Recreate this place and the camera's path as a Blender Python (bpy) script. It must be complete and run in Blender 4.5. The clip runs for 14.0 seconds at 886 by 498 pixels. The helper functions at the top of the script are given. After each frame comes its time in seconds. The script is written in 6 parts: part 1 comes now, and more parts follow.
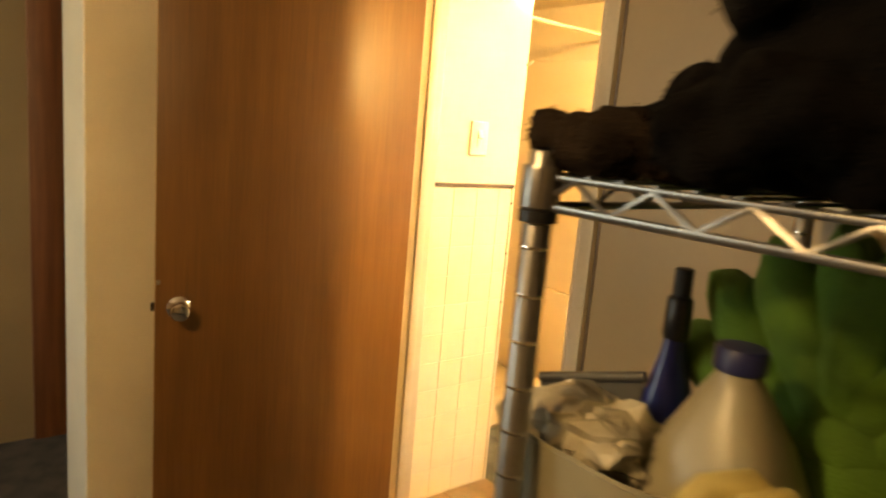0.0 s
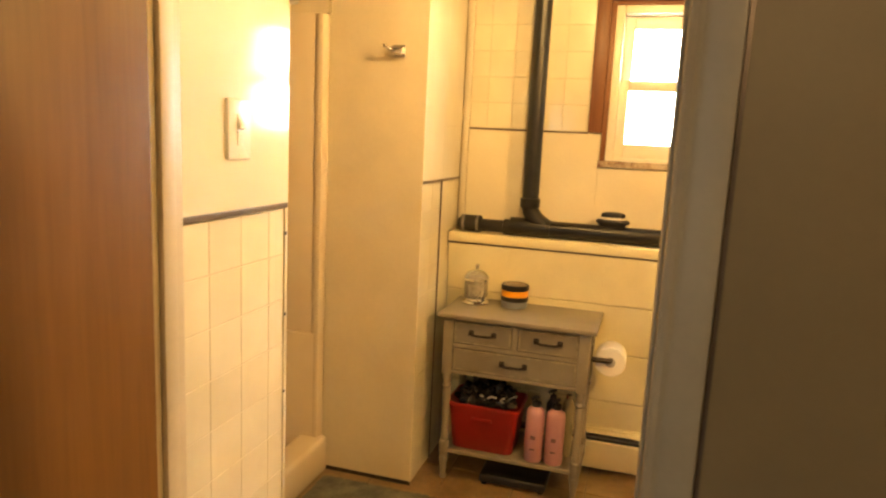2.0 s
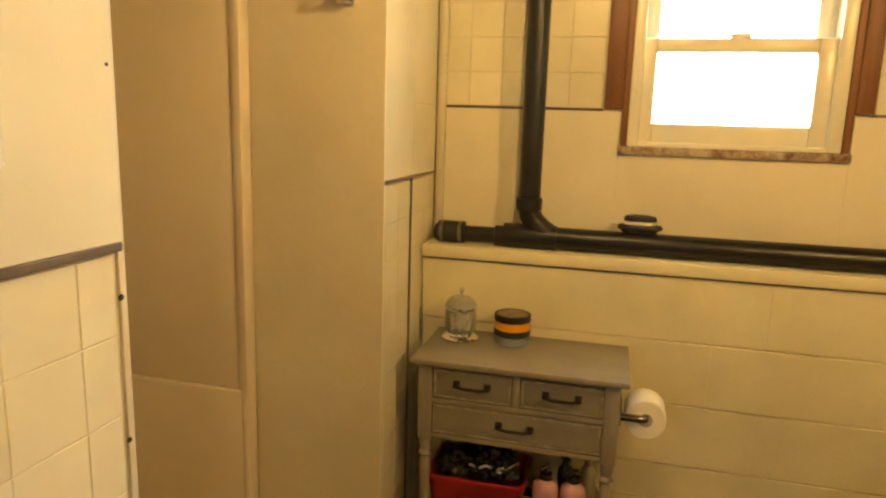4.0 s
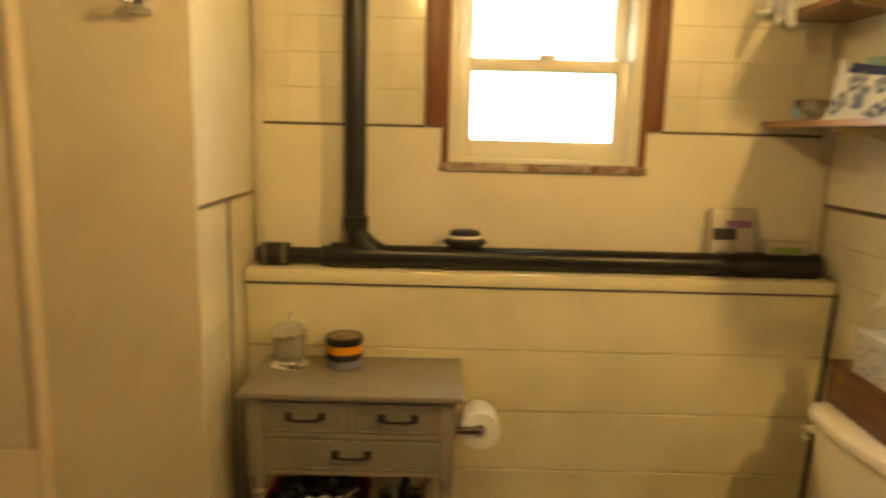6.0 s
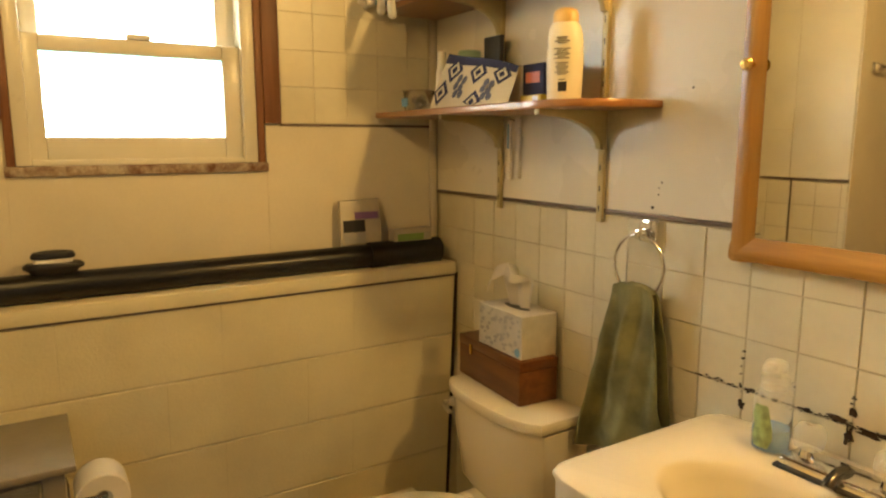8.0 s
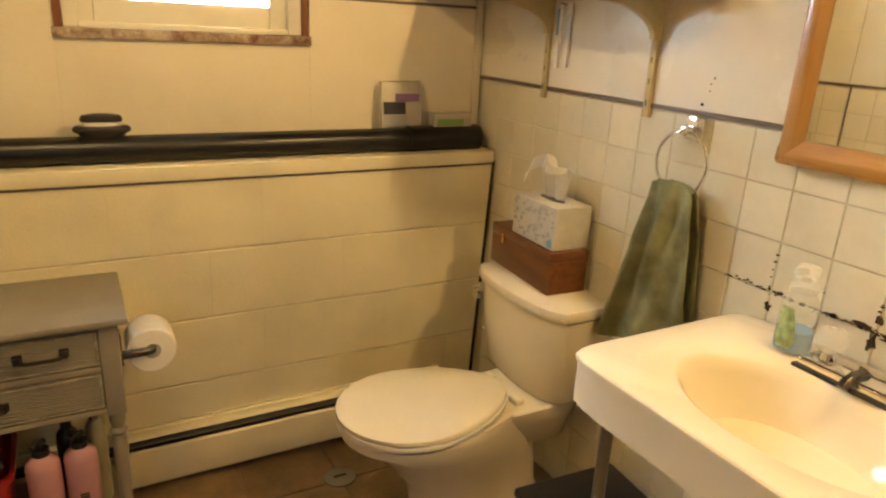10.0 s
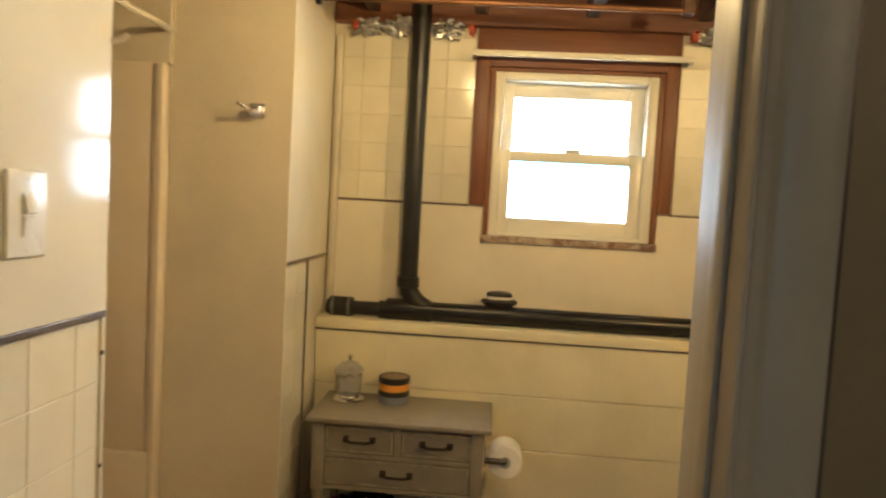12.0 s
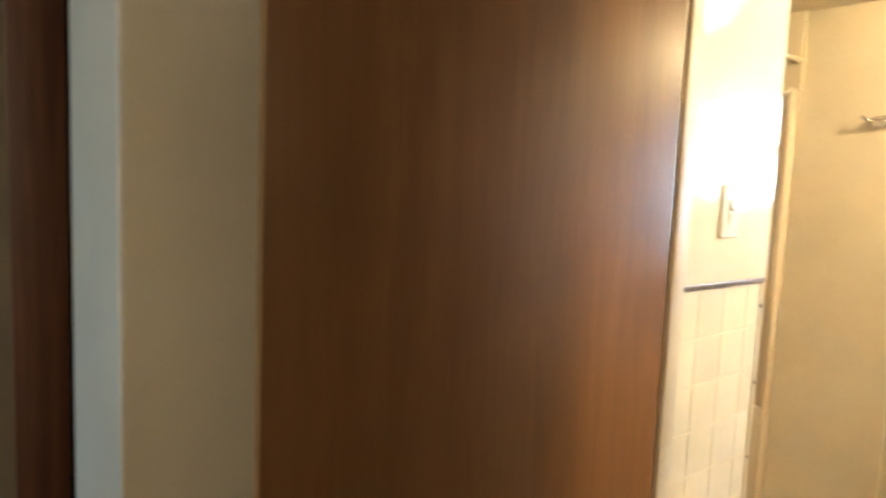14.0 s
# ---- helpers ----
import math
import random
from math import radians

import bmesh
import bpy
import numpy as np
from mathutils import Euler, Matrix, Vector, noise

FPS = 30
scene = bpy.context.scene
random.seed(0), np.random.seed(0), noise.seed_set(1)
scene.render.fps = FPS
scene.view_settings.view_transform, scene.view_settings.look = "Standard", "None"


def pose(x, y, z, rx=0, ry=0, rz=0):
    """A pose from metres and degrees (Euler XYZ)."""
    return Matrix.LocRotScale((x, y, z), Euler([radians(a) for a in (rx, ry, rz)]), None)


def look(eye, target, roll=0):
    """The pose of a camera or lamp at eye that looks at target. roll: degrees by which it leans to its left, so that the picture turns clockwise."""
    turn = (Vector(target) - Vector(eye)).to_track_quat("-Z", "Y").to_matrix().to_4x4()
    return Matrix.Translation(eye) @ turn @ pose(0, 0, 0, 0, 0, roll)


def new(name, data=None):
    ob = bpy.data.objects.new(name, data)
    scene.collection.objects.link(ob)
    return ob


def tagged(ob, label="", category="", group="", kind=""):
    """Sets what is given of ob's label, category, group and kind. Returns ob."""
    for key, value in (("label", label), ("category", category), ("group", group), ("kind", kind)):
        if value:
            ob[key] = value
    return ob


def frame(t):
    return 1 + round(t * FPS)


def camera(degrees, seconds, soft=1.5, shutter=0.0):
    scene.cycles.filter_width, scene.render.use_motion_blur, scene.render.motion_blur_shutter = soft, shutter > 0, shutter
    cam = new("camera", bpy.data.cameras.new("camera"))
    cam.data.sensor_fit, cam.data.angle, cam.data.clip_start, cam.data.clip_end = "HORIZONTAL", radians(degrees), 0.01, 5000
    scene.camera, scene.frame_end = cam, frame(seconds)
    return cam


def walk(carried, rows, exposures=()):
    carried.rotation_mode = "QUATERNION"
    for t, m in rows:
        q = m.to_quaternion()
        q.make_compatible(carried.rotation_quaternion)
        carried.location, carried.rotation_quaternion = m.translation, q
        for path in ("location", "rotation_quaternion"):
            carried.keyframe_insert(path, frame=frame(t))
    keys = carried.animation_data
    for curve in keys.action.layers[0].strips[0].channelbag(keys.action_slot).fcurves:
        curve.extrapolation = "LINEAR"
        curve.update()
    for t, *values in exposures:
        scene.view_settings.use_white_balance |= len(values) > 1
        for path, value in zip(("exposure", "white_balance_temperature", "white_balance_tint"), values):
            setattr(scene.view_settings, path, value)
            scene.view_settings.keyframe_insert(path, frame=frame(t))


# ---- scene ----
# ---- the camera and its walk ----
cam = camera(66.8, 14.0, soft=2.2, shutter=0.35)
PATH = [
    (0, (0.325, 0.251, 1.39), (-1.215, 1.481, 1.049), 4.9),
    (0.5, (-0.084, 0.179, 1.362), (-1.408, 1.643, 1.041), 4.3),
    (1, (-0.342, 0.281, 1.378), (-1.445, 1.917, 1.053), 4.4),
    (1.5, (-0.549, 0.418, 1.379), (-1.32, 2.237, 1.066), 4.1),
    (2, (-0.73, 0.658, 1.383), (-1.29, 2.55, 1.056), 2.8),
    (2.5, (-0.866, 0.831, 1.385), (-1.27, 2.759, 1.036), 2.5),
    (3, (-0.913, 0.999, 1.379), (-1.198, 2.945, 1.014), 2.2),
    (3.2, (-0.928, 1.093, 1.378), (-1.253, 3.029, 0.995), 2.1),
    (5.5, (-0.918, 1.438, 1.376), (-1.475, 3.332, 1.052), 1.6),
    (6, (-0.931, 1.39, 1.412), (-0.916, 3.36, 1.071), 1.5),
    (6.5, (-0.94, 1.396, 1.394), (-0.417, 3.299, 1.067), 0.9),
    (7, (-0.875, 1.464, 1.403), (-0.117, 3.288, 1.09), -0.3),
    (7.5, (-0.867, 1.542, 1.399), (0.085, 3.276, 1.104), -0.5),
    (7.7, (-0.882, 1.569, 1.39), (0.159, 3.252, 1.102), -0.3),
    (10, (-0.913, 1.558, 1.368), (0.017, 3.213, 0.739), 3.0),
    (10.5, (-0.895, 1.454, 1.367), (-0.376, 3.325, 0.887), 2.4),
    (11, (-0.931, 1.256, 1.4), (-0.551, 3.189, 1.054), 3.7),
    (11.5, (-0.966, 1.113, 1.412), (-0.804, 3.09, 1.159), 3.4),
    (12, (-0.881, 0.973, 1.421), (-1.029, 2.964, 1.294), 3.1),
    (12.5, (-0.835, 0.771, 1.402), (-1.218, 2.729, 1.253), 3.1),
    (13, (-0.81, 0.575, 1.402), (-1.397, 2.476, 1.198), 2.3),
    (13.4, (-0.77, 0.503, 1.403), (-1.821, 2.193, 1.208), 1.6),
    (13.5, (-0.753, 0.487, 1.394), (-1.939, 2.086, 1.201), 1.0),
    (14, (-0.749, 0.386, 1.42), (-2.292, 1.643, 1.219), 2.4),
]
EXPOSURES = [(0, 2.5, 9400, 8), (0.5, 2.35, 9200, 10), (1.0, 2.05, 8900, 14), (1.5, 1.75, 8800, 12), (2.2, 1.25, 8350, 9), (3.2, 0.72, 8100, -2), (5.4, 0.93, 7250, 0), (6, 0.64, 7400, -2), (6.6, 0.55, 7500, -2), (7.7, 0.42, 7600, 0), (10, 0.93, 6300, 4), (11, 1.07, 5700, 7), (11.6, 1.0, 5750, 4), (12.2, 0.40, 5600, 0), (13.0, 0.25, 5450, -2), (13.4, 0.65, 5300, -1), (14, 1.75, 5300, 2)]
walk(cam, [(t, look(eye, target, roll)) for t, eye, target, roll in PATH], EXPOSURES)

# ---- world and large lights ----
world = bpy.data.worlds.new("world")
scene.world = world
world.use_nodes = True
sky = world.node_tree.nodes.new("ShaderNodeTexSky")
sky.sky_type, sky.sun_disc = "NISHITA", False
sky.sun_elevation, sky.sun_rotation = radians(40), radians(20)
world.node_tree.links.new(sky.outputs[0], world.node_tree.nodes["Background"].inputs[0])
world.node_tree.nodes["Background"].inputs[1].default_value = 0.12


def lamp(name, kind, m, power, colour, size=0.1, size_y=None):
    data = bpy.data.lights.new(name, kind)
    data.energy, data.color = power, colour
    if kind == "AREA":
        data.shape, data.size, data.size_y = "RECTANGLE", size, size_y or size
    elif kind == "SUN":
        data.angle = size
    else:
        data.shadow_soft_size = size
    ob = new(name, data)
    ob.matrix_world = m
    return ob


LAMP = (0.270, 1.90, 2.09)  # bulb of the vanity lamp above the mirror cabinet
lamp("vanity_bulb", "POINT", Matrix.Translation(LAMP), 36, (1.0, 0.62, 0.24), 0.06)
CEIL_LAMP = (-0.98, 2.55, 2.04)  # bare bulb under the joists
lamp("ceiling_bulb", "POINT", Matrix.Translation(CEIL_LAMP), 12.5, (1.0, 0.64, 0.26), 0.035)
lamp("sun", "SUN", look((0, 0, 0), (0.2, -1, -0.9)), 2.0, (1.0, 0.95, 0.88), radians(0.5))
lamp("window_daylight", "AREA", look((-0.605, 4.25, 1.85), (-0.605, 2.0, 1.25)), 40, (0.80, 0.90, 1.0), 1.4, 1.3)
lamp("hall_window_daylight", "AREA", look((-2.2, -1.93, 1.45), (-2.0, 0.5, 1.2)), 3.5, (0.66, 0.85, 1.0), 0.8, 0.7)
HALL_LAMP = (-0.20, -0.55, 2.11)
lamp("hall_bulb", "POINT", Matrix.Translation(HALL_LAMP), 10.0, (1.0, 0.70, 0.40), 0.07)

# ---- materials ----
def mat(name, colour, rough=0.5, metal=0.0, vary=0.12, scale=6.0, grain=60.0, bump=0.05, spec=0.5, dark=None, island=0.0, stretch=(1, 1, 1), coat=0.0):
    """A surface with broad stains, fine grain and relief; island: variation from piece to piece."""
    m = bpy.data.materials.new(name)
    m.use_nodes = True
    nt = m.node_tree
    n, l = nt.nodes, nt.links
    b = n["Principled BSDF"]
    tc, mp = n.new("ShaderNodeTexCoord"), n.new("ShaderNodeMapping")
    mp.inputs["Scale"].default_value = stretch
    geo = n.new("ShaderNodeNewGeometry")
    l.new(geo.outputs["Position"], mp.inputs[0])
    big, fine = n.new("ShaderNodeTexNoise"), n.new("ShaderNodeTexNoise")
    big.inputs["Scale"].default_value, big.inputs["Detail"].default_value = scale, 4
    fine.inputs["Scale"].default_value, fine.inputs["Detail"].default_value = grain, 3
    l.new(mp.outputs[0], big.inputs["Vector"])
    l.new(mp.outputs[0], fine.inputs["Vector"])
    ramp = n.new("ShaderNodeValToRGB")
    d = dark or tuple(c * (1 - 2.2 * vary) for c in colour)
    ramp.color_ramp.elements[0].color, ramp.color_ramp.elements[0].position = (*d, 1), 0.32
    ramp.color_ramp.elements[1].color, ramp.color_ramp.elements[1].position = (*colour, 1), 0.62
    l.new(big.outputs["Fac"], ramp.inputs[0])
    mix = n.new("ShaderNodeMixRGB")
    mix.blend_type = "MULTIPLY"
    mix.inputs[0].default_value = min(1.0, vary * 1.6)
    l.new(ramp.outputs[0], mix.inputs[1])
    l.new(fine.outputs["Fac"], mix.inputs[2])
    out = mix.outputs[0]
    if island:
        info, hsv, mr = n.new("ShaderNodeObjectInfo"), n.new("ShaderNodeHueSaturation"), n.new("ShaderNodeMapRange")
        mr.inputs["To Min"].default_value, mr.inputs["To Max"].default_value = 1 - island, 1 + island * 0.5
        l.new(info.outputs["Random"], mr.inputs["Value"])
        l.new(mr.outputs[0], hsv.inputs["Value"])
        l.new(out, hsv.inputs["Color"])
        out = hsv.outputs[0]
    l.new(out, b.inputs["Base Color"])
    rr = n.new("ShaderNodeMapRange")
    rr.inputs["To Min"].default_value, rr.inputs["To Max"].default_value = max(0.02, rough - 0.08), min(1, rough + 0.10)
    l.new(big.outputs["Fac"], rr.inputs["Value"])
    l.new(rr.outputs[0], b.inputs["Roughness"])
    b.inputs["Metallic"].default_value = metal
    b.inputs["Specular IOR Level"].default_value = spec
    b.inputs["Coat Weight"].default_value = coat
    b.inputs["Coat Roughness"].default_value = 0.12
    if bump:
        bp = n.new("ShaderNodeBump")
        bp.inputs["Strength"].default_value, bp.inputs["Distance"].default_value = bump, 0.004
        l.new(fine.outputs["Fac"], bp.inputs["Height"])
        l.new(bp.outputs[0], b.inputs["Normal"])
    return m


def wood(name, light, dark, rough=0.4, along="z", scale=9.0, coat=0.0, band=1.0):
    """Grain that runs along one axis of the world."""
    m = bpy.data.materials.new(name)
    m.use_nodes = True
    n, l = m.node_tree.nodes, m.node_tree.links
    b = n["Principled BSDF"]
    geo, mp = n.new("ShaderNodeNewGeometry"), n.new("ShaderNodeMapping")
    s = {"x": (0.05, 1, 1), "y": (1, 0.05, 1), "z": (1, 1, 0.05)}[along]
    mp.inputs["Scale"].default_value = s
    l.new(geo.outputs["Position"], mp.inputs[0])
    grain, fine, stain = n.new("ShaderNodeTexNoise"), n.new("ShaderNodeTexNoise"), n.new("ShaderNodeTexNoise")
    grain.inputs["Scale"].default_value, grain.inputs["Detail"].default_value, grain.inputs["Distortion"].default_value = scale * 3, 6, 0.6
    fine.inputs["Scale"].default_value, fine.inputs["Detail"].default_value = scale * 22, 3
    stain.inputs["Scale"].default_value = 2.5
    l.new(mp.outputs[0], grain.inputs["Vector"])
    l.new(mp.outputs[0], fine.inputs["Vector"])
    l.new(geo.outputs["Position"], stain.inputs["Vector"])
    ramp = n.new("ShaderNodeValToRGB")
    e = ramp.color_ramp.elements
    e[0].color, e[0].position = (*dark, 1), 0.5 - 0.22 * band
    e[1].color, e[1].position = (*light, 1), 0.5 + 0.18 * band
    l.new(grain.outputs["Fac"], ramp.inputs[0])
    m1, m2 = n.new("ShaderNodeMixRGB"), n.new("ShaderNodeMixRGB")
    m1.blend_type = m2.blend_type = "MULTIPLY"
    m1.inputs[0].default_value, m2.inputs[0].default_value = 0.35, 0.45
    l.new(ramp.outputs[0], m1.inputs[1])
    l.new(fine.outputs["Fac"], m1.inputs[2])
    l.new(m1.outputs[0], m2.inputs[1])
    l.new(stain.outputs["Fac"], m2.inputs[2])
    l.new(m2.outputs[0], b.inputs["Base Color"])
    mr = n.new("ShaderNodeMapRange")
    mr.inputs["To Min"].default_value, mr.inputs["To Max"].default_value = rough - 0.07, rough + 0.12
    l.new(grain.outputs["Fac"], mr.inputs["Value"])
    l.new(mr.outputs[0], b.inputs["Roughness"])
    b.inputs["Coat Weight"].default_value, b.inputs["Coat Roughness"].default_value = coat, 0.25
    bp = n.new("ShaderNodeBump")
    bp.inputs["Strength"].default_value, bp.inputs["Distance"].default_value = 0.12, 0.002
    l.new(fine.outputs["Fac"], bp.inputs["Height"])
    l.new(bp.outputs[0], b.inputs["Normal"])
    return m


def clear(name, colour=(1, 1, 1), rough=0.03, ior=1.45):
    m = bpy.data.materials.new(name)
    m.use_nodes = True
    b = m.node_tree.nodes["Principled BSDF"]
    b.inputs["Base Color"].default_value, b.inputs["Roughness"].default_value = (*colour, 1), rough
    b.inputs["Transmission Weight"].default_value, b.inputs["IOR"].default_value = 1.0, ior
    return m


def mirror(name):
    m = bpy.data.materials.new(name)
    m.use_nodes = True
    b = m.node_tree.nodes["Principled BSDF"]
    b.inputs["Base Color"].default_value, b.inputs["Roughness"].default_value = (0.90, 0.90, 0.88, 1), 0.012
    b.inputs["Metallic"].default_value = 1.0
    return m


def sheer(name, colour, alpha, rough=0.06):
    """Thin clear plastic or glass: gloss over what lies behind it."""
    m = mat(name, colour, rough, vary=0.02, bump=0.0)
    m.node_tree.nodes["Principled BSDF"].inputs["Alpha"].default_value = alpha
    return m


def glow(name, colour, strength):
    m = bpy.data.materials.new(name)
    m.use_nodes = True
    b = m.node_tree.nodes["Principled BSDF"]
    b.inputs["Base Color"].default_value = (*colour, 1)
    b.inputs["Emission Color"].default_value, b.inputs["Emission Strength"].default_value = (*colour, 1), strength
    return m


WHITE_BOARD = mat("glossy_white_board", (0.80, 0.76, 0.64), 0.11, spec=0.36, vary=0.05, scale=2.5, grain=8, bump=0.015)
TILE = mat("cream_wall_tile", (0.80, 0.74, 0.58), 0.14, vary=0.06, scale=3, grain=14, bump=0.02, island=0.05)
TILE_OLD = mat("aged_cream_tile", (0.79, 0.735, 0.565), 0.32, vary=0.06, scale=4, grain=40, bump=0.02, island=0.05)
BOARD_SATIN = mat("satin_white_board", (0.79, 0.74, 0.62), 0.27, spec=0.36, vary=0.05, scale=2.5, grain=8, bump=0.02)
GROUT = mat("pale_grout", (0.70, 0.63, 0.47), 0.7, vary=0.09, scale=8, grain=90, bump=0.2)
GROUT_OLD = mat("stained_grout", (0.70, 0.62, 0.46), 0.8, vary=0.10, scale=9, grain=90, bump=0.2, dark=(0.55, 0.46, 0.30))
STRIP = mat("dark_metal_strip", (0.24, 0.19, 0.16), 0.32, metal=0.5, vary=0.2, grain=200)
# Mildew black; also the painted darkness of gaps and screw holes.
MOULD_AND_RECESS = mat("black_mildew", (0.05, 0.035, 0.025), 0.9, vary=0.3, grain=200)
PAINT = mat("cream_wall_paint", (0.78, 0.71, 0.56), 0.45, vary=0.05, scale=3, grain=120, bump=0.08)
BLOCK = mat("painted_concrete_block", (0.83, 0.76, 0.54), 0.38, vary=0.06, scale=4, grain=140, bump=0.22)
BLOCK_JOINT = mat("painted_mortar", (0.76, 0.68, 0.46), 0.6, vary=0.15, grain=140, bump=0.3)
PANEL = mat("painted_panel", (0.70, 0.62, 0.47), 0.32, vary=0.05, scale=3, grain=70, bump=0.04)
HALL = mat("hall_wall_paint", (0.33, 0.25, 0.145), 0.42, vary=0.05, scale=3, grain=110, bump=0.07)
FRAME_P = mat("beige_frame_paint", (0.56, 0.49, 0.37), 0.42, vary=0.07, scale=5, grain=90, bump=0.06)
TRIM = mat("painted_trim", (0.72, 0.66, 0.54), 0.35, vary=0.07, scale=5, grain=90, bump=0.06)
SURROUND = mat("shower_surround", (0.72, 0.62, 0.48), 0.22, vary=0.03, scale=2, grain=20, bump=0.01)
FLOOR_T = mat("stone_look_floor_tile", (0.36, 0.24, 0.13), 0.32, vary=0.22, scale=7, grain=40, bump=0.06, dark=(0.20, 0.13, 0.07), island=0.10)
FLOOR_G = mat("floor_grout", (0.28, 0.20, 0.12), 0.8, vary=0.2)
CARPET = mat("dark_hall_floor", (0.09, 0.075, 0.06), 0.9, vary=0.25, scale=12, grain=220, bump=0.3)
CEIL = mat("ceiling_paint", (0.70, 0.64, 0.52), 0.6, vary=0.06, grain=120, bump=0.1)
DOOR_W = wood("stained_door_veneer", (0.275, 0.128, 0.040), (0.205, 0.090, 0.027), 0.36, "z", 6.0, band=1.3)
DOOR_W.node_tree.nodes["Principled BSDF"].inputs["Specular IOR Level"].default_value = 0.35
PINE_Z = wood("red_pine_upright", (0.34, 0.135, 0.058), (0.18, 0.060, 0.027), 0.45, "z", 10)
PINE_X = wood("red_pine_level", (0.29, 0.110, 0.050), (0.15, 0.050, 0.024), 0.5, "x", 10)
JOIST = wood("old_joist", (0.17, 0.085, 0.04), (0.07, 0.035, 0.018), 0.75, "y", 9)
OAK = wood("orange_oak", (0.66, 0.34, 0.075), (0.46, 0.21, 0.04), 0.32, "z", 10, coat=0.3)
OAK_Y = wood("orange_oak_level", (0.66, 0.34, 0.075), (0.46, 0.21, 0.04), 0.32, "y", 10, coat=0.3)
SHELF_W = wood("shelf_pine", (0.58, 0.27, 0.10), (0.38, 0.15, 0.05), 0.3, "y", 8, coat=0.4)
BOX_W = wood("cigar_box_wood", (0.30, 0.105, 0.032), (0.17, 0.052, 0.016), 0.38, "y", 12, coat=0.15)
GREY_W = mat("taupe_furniture_paint", (0.30, 0.265, 0.215), 0.38, vary=0.08, scale=9, grain=120, bump=0.05)
GREY_EDGE = mat("worn_pale_edge", (0.42, 0.37, 0.28), 0.45, vary=0.2, scale=30, grain=150)
BRONZE = mat("dark_bronze", (0.055, 0.042, 0.034), 0.38, metal=0.7, vary=0.2, grain=150)
CHROME = mat("chrome", (0.82, 0.82, 0.83), 0.08, metal=1.0, vary=0.02, bump=0)
STEEL = mat("zinc_steel", (0.34, 0.33, 0.32), 0.34, metal=0.9, vary=0.12, grain=160)
BRASS = mat("brass", (0.70, 0.47, 0.16), 0.22, metal=1.0, vary=0.1)
PIPE = mat("black_plastic_pipe", (0.012, 0.012, 0.013), 0.34, vary=0.25, scale=9, grain=120, bump=0.04)
RUBBER = mat("black_rubber", (0.03, 0.028, 0.028), 0.6, vary=0.2)
PORCELAIN = mat("bone_porcelain", (0.80, 0.73, 0.58), 0.10, vary=0.02, scale=3, grain=8, bump=0)
PLASTIC_W = mat("white_plastic", (0.80, 0.78, 0.72), 0.28, vary=0.03, bump=0.01)
VINYL = mat("white_vinyl_frame", (0.78, 0.74, 0.62), 0.30, vary=0.04, bump=0.02)
PAPER = mat("tissue_paper", (0.86, 0.83, 0.77), 0.9, vary=0.03, grain=150, bump=0.1)
TOWEL = mat("olive_towel", (0.33, 0.33, 0.17), 0.95, vary=0.2, scale=14, grain=420, bump=0.9)
RUG = mat("grey_green_bath_mat", (0.20, 0.205, 0.175), 0.95, vary=0.25, scale=14, grain=160, bump=0.9, dark=(0.09, 0.10, 0.09))
RED = mat("red_plastic", (0.33, 0.016, 0.020), 0.34, vary=0.1, scale=8)
BAG = mat("black_plastic_bag", (0.012, 0.012, 0.014), 0.26, vary=0.2, grain=30, bump=0.15)
PINK = mat("pink_bottle", (0.54, 0.28, 0.33), 0.22, vary=0.05, bump=0.01)
BLACK = mat("black_plastic", (0.02, 0.02, 0.022), 0.35, vary=0.2)
NAVY = mat("navy_cloth", (0.03, 0.035, 0.10), 0.85, vary=0.2, grain=300, bump=0.3)
CREAM = mat("cream_cloth", (0.74, 0.66, 0.46), 0.85, vary=0.08, grain=300, bump=0.3)
ORANGE = mat("orange_label", (0.80, 0.34, 0.04), 0.4, vary=0.06)
BLUEGREY = mat("blue_grey_plastic", (0.22, 0.24, 0.30), 0.3, vary=0.1)
PURPLE = mat("purple_print", (0.24, 0.12, 0.30), 0.5, vary=0.1)
GREEN_P = mat("green_print", (0.22, 0.36, 0.12), 0.5, vary=0.1)
YELLOW = mat("yellow_plastic", (0.75, 0.55, 0.06), 0.4, vary=0.1)
SKYBLUE = mat("blue_print", (0.20, 0.42, 0.62), 0.5, vary=0.1)
MINT = mat("mint_plastic", (0.40, 0.62, 0.48), 0.35, vary=0.06)
GOLD = mat("cream_gold_enamel", (0.60, 0.50, 0.26), 0.4, vary=0.1, metal=0.1)
LEATHER = mat("cream_lotion_bottle", (0.80, 0.74, 0.56), 0.28, vary=0.03)
FOIL = mat("crumpled_foil", (0.62, 0.60, 0.58), 0.3, metal=0.8, vary=0.25, grain=40, bump=0.9)
RED_CAN = mat("red_insulation_wrap", (0.45, 0.07, 0.03), 0.5, vary=0.2, grain=40, bump=0.4)
FUR = mat("dark_fur", (0.005, 0.004, 0.0035), 1.0, spec=0.1, vary=0.3, scale=18, grain=320, bump=1.0)
FUR_B = mat("brown_fur", (0.030, 0.019, 0.012), 1.0, spec=0.1, vary=0.3, scale=18, grain=320, bump=1.0)
GREEN_C = mat("green_felt", (0.085, 0.20, 0.022), 0.9, vary=0.15, scale=10, grain=260, bump=0.4)
BLUE_SPRAY = mat("blue_plastic", (0.02, 0.03, 0.20), 0.3, vary=0.1)
FILM_C = mat("crumpled_clear_film", (0.46, 0.42, 0.32), 0.18, vary=0.14, scale=25, grain=80, bump=0.2)
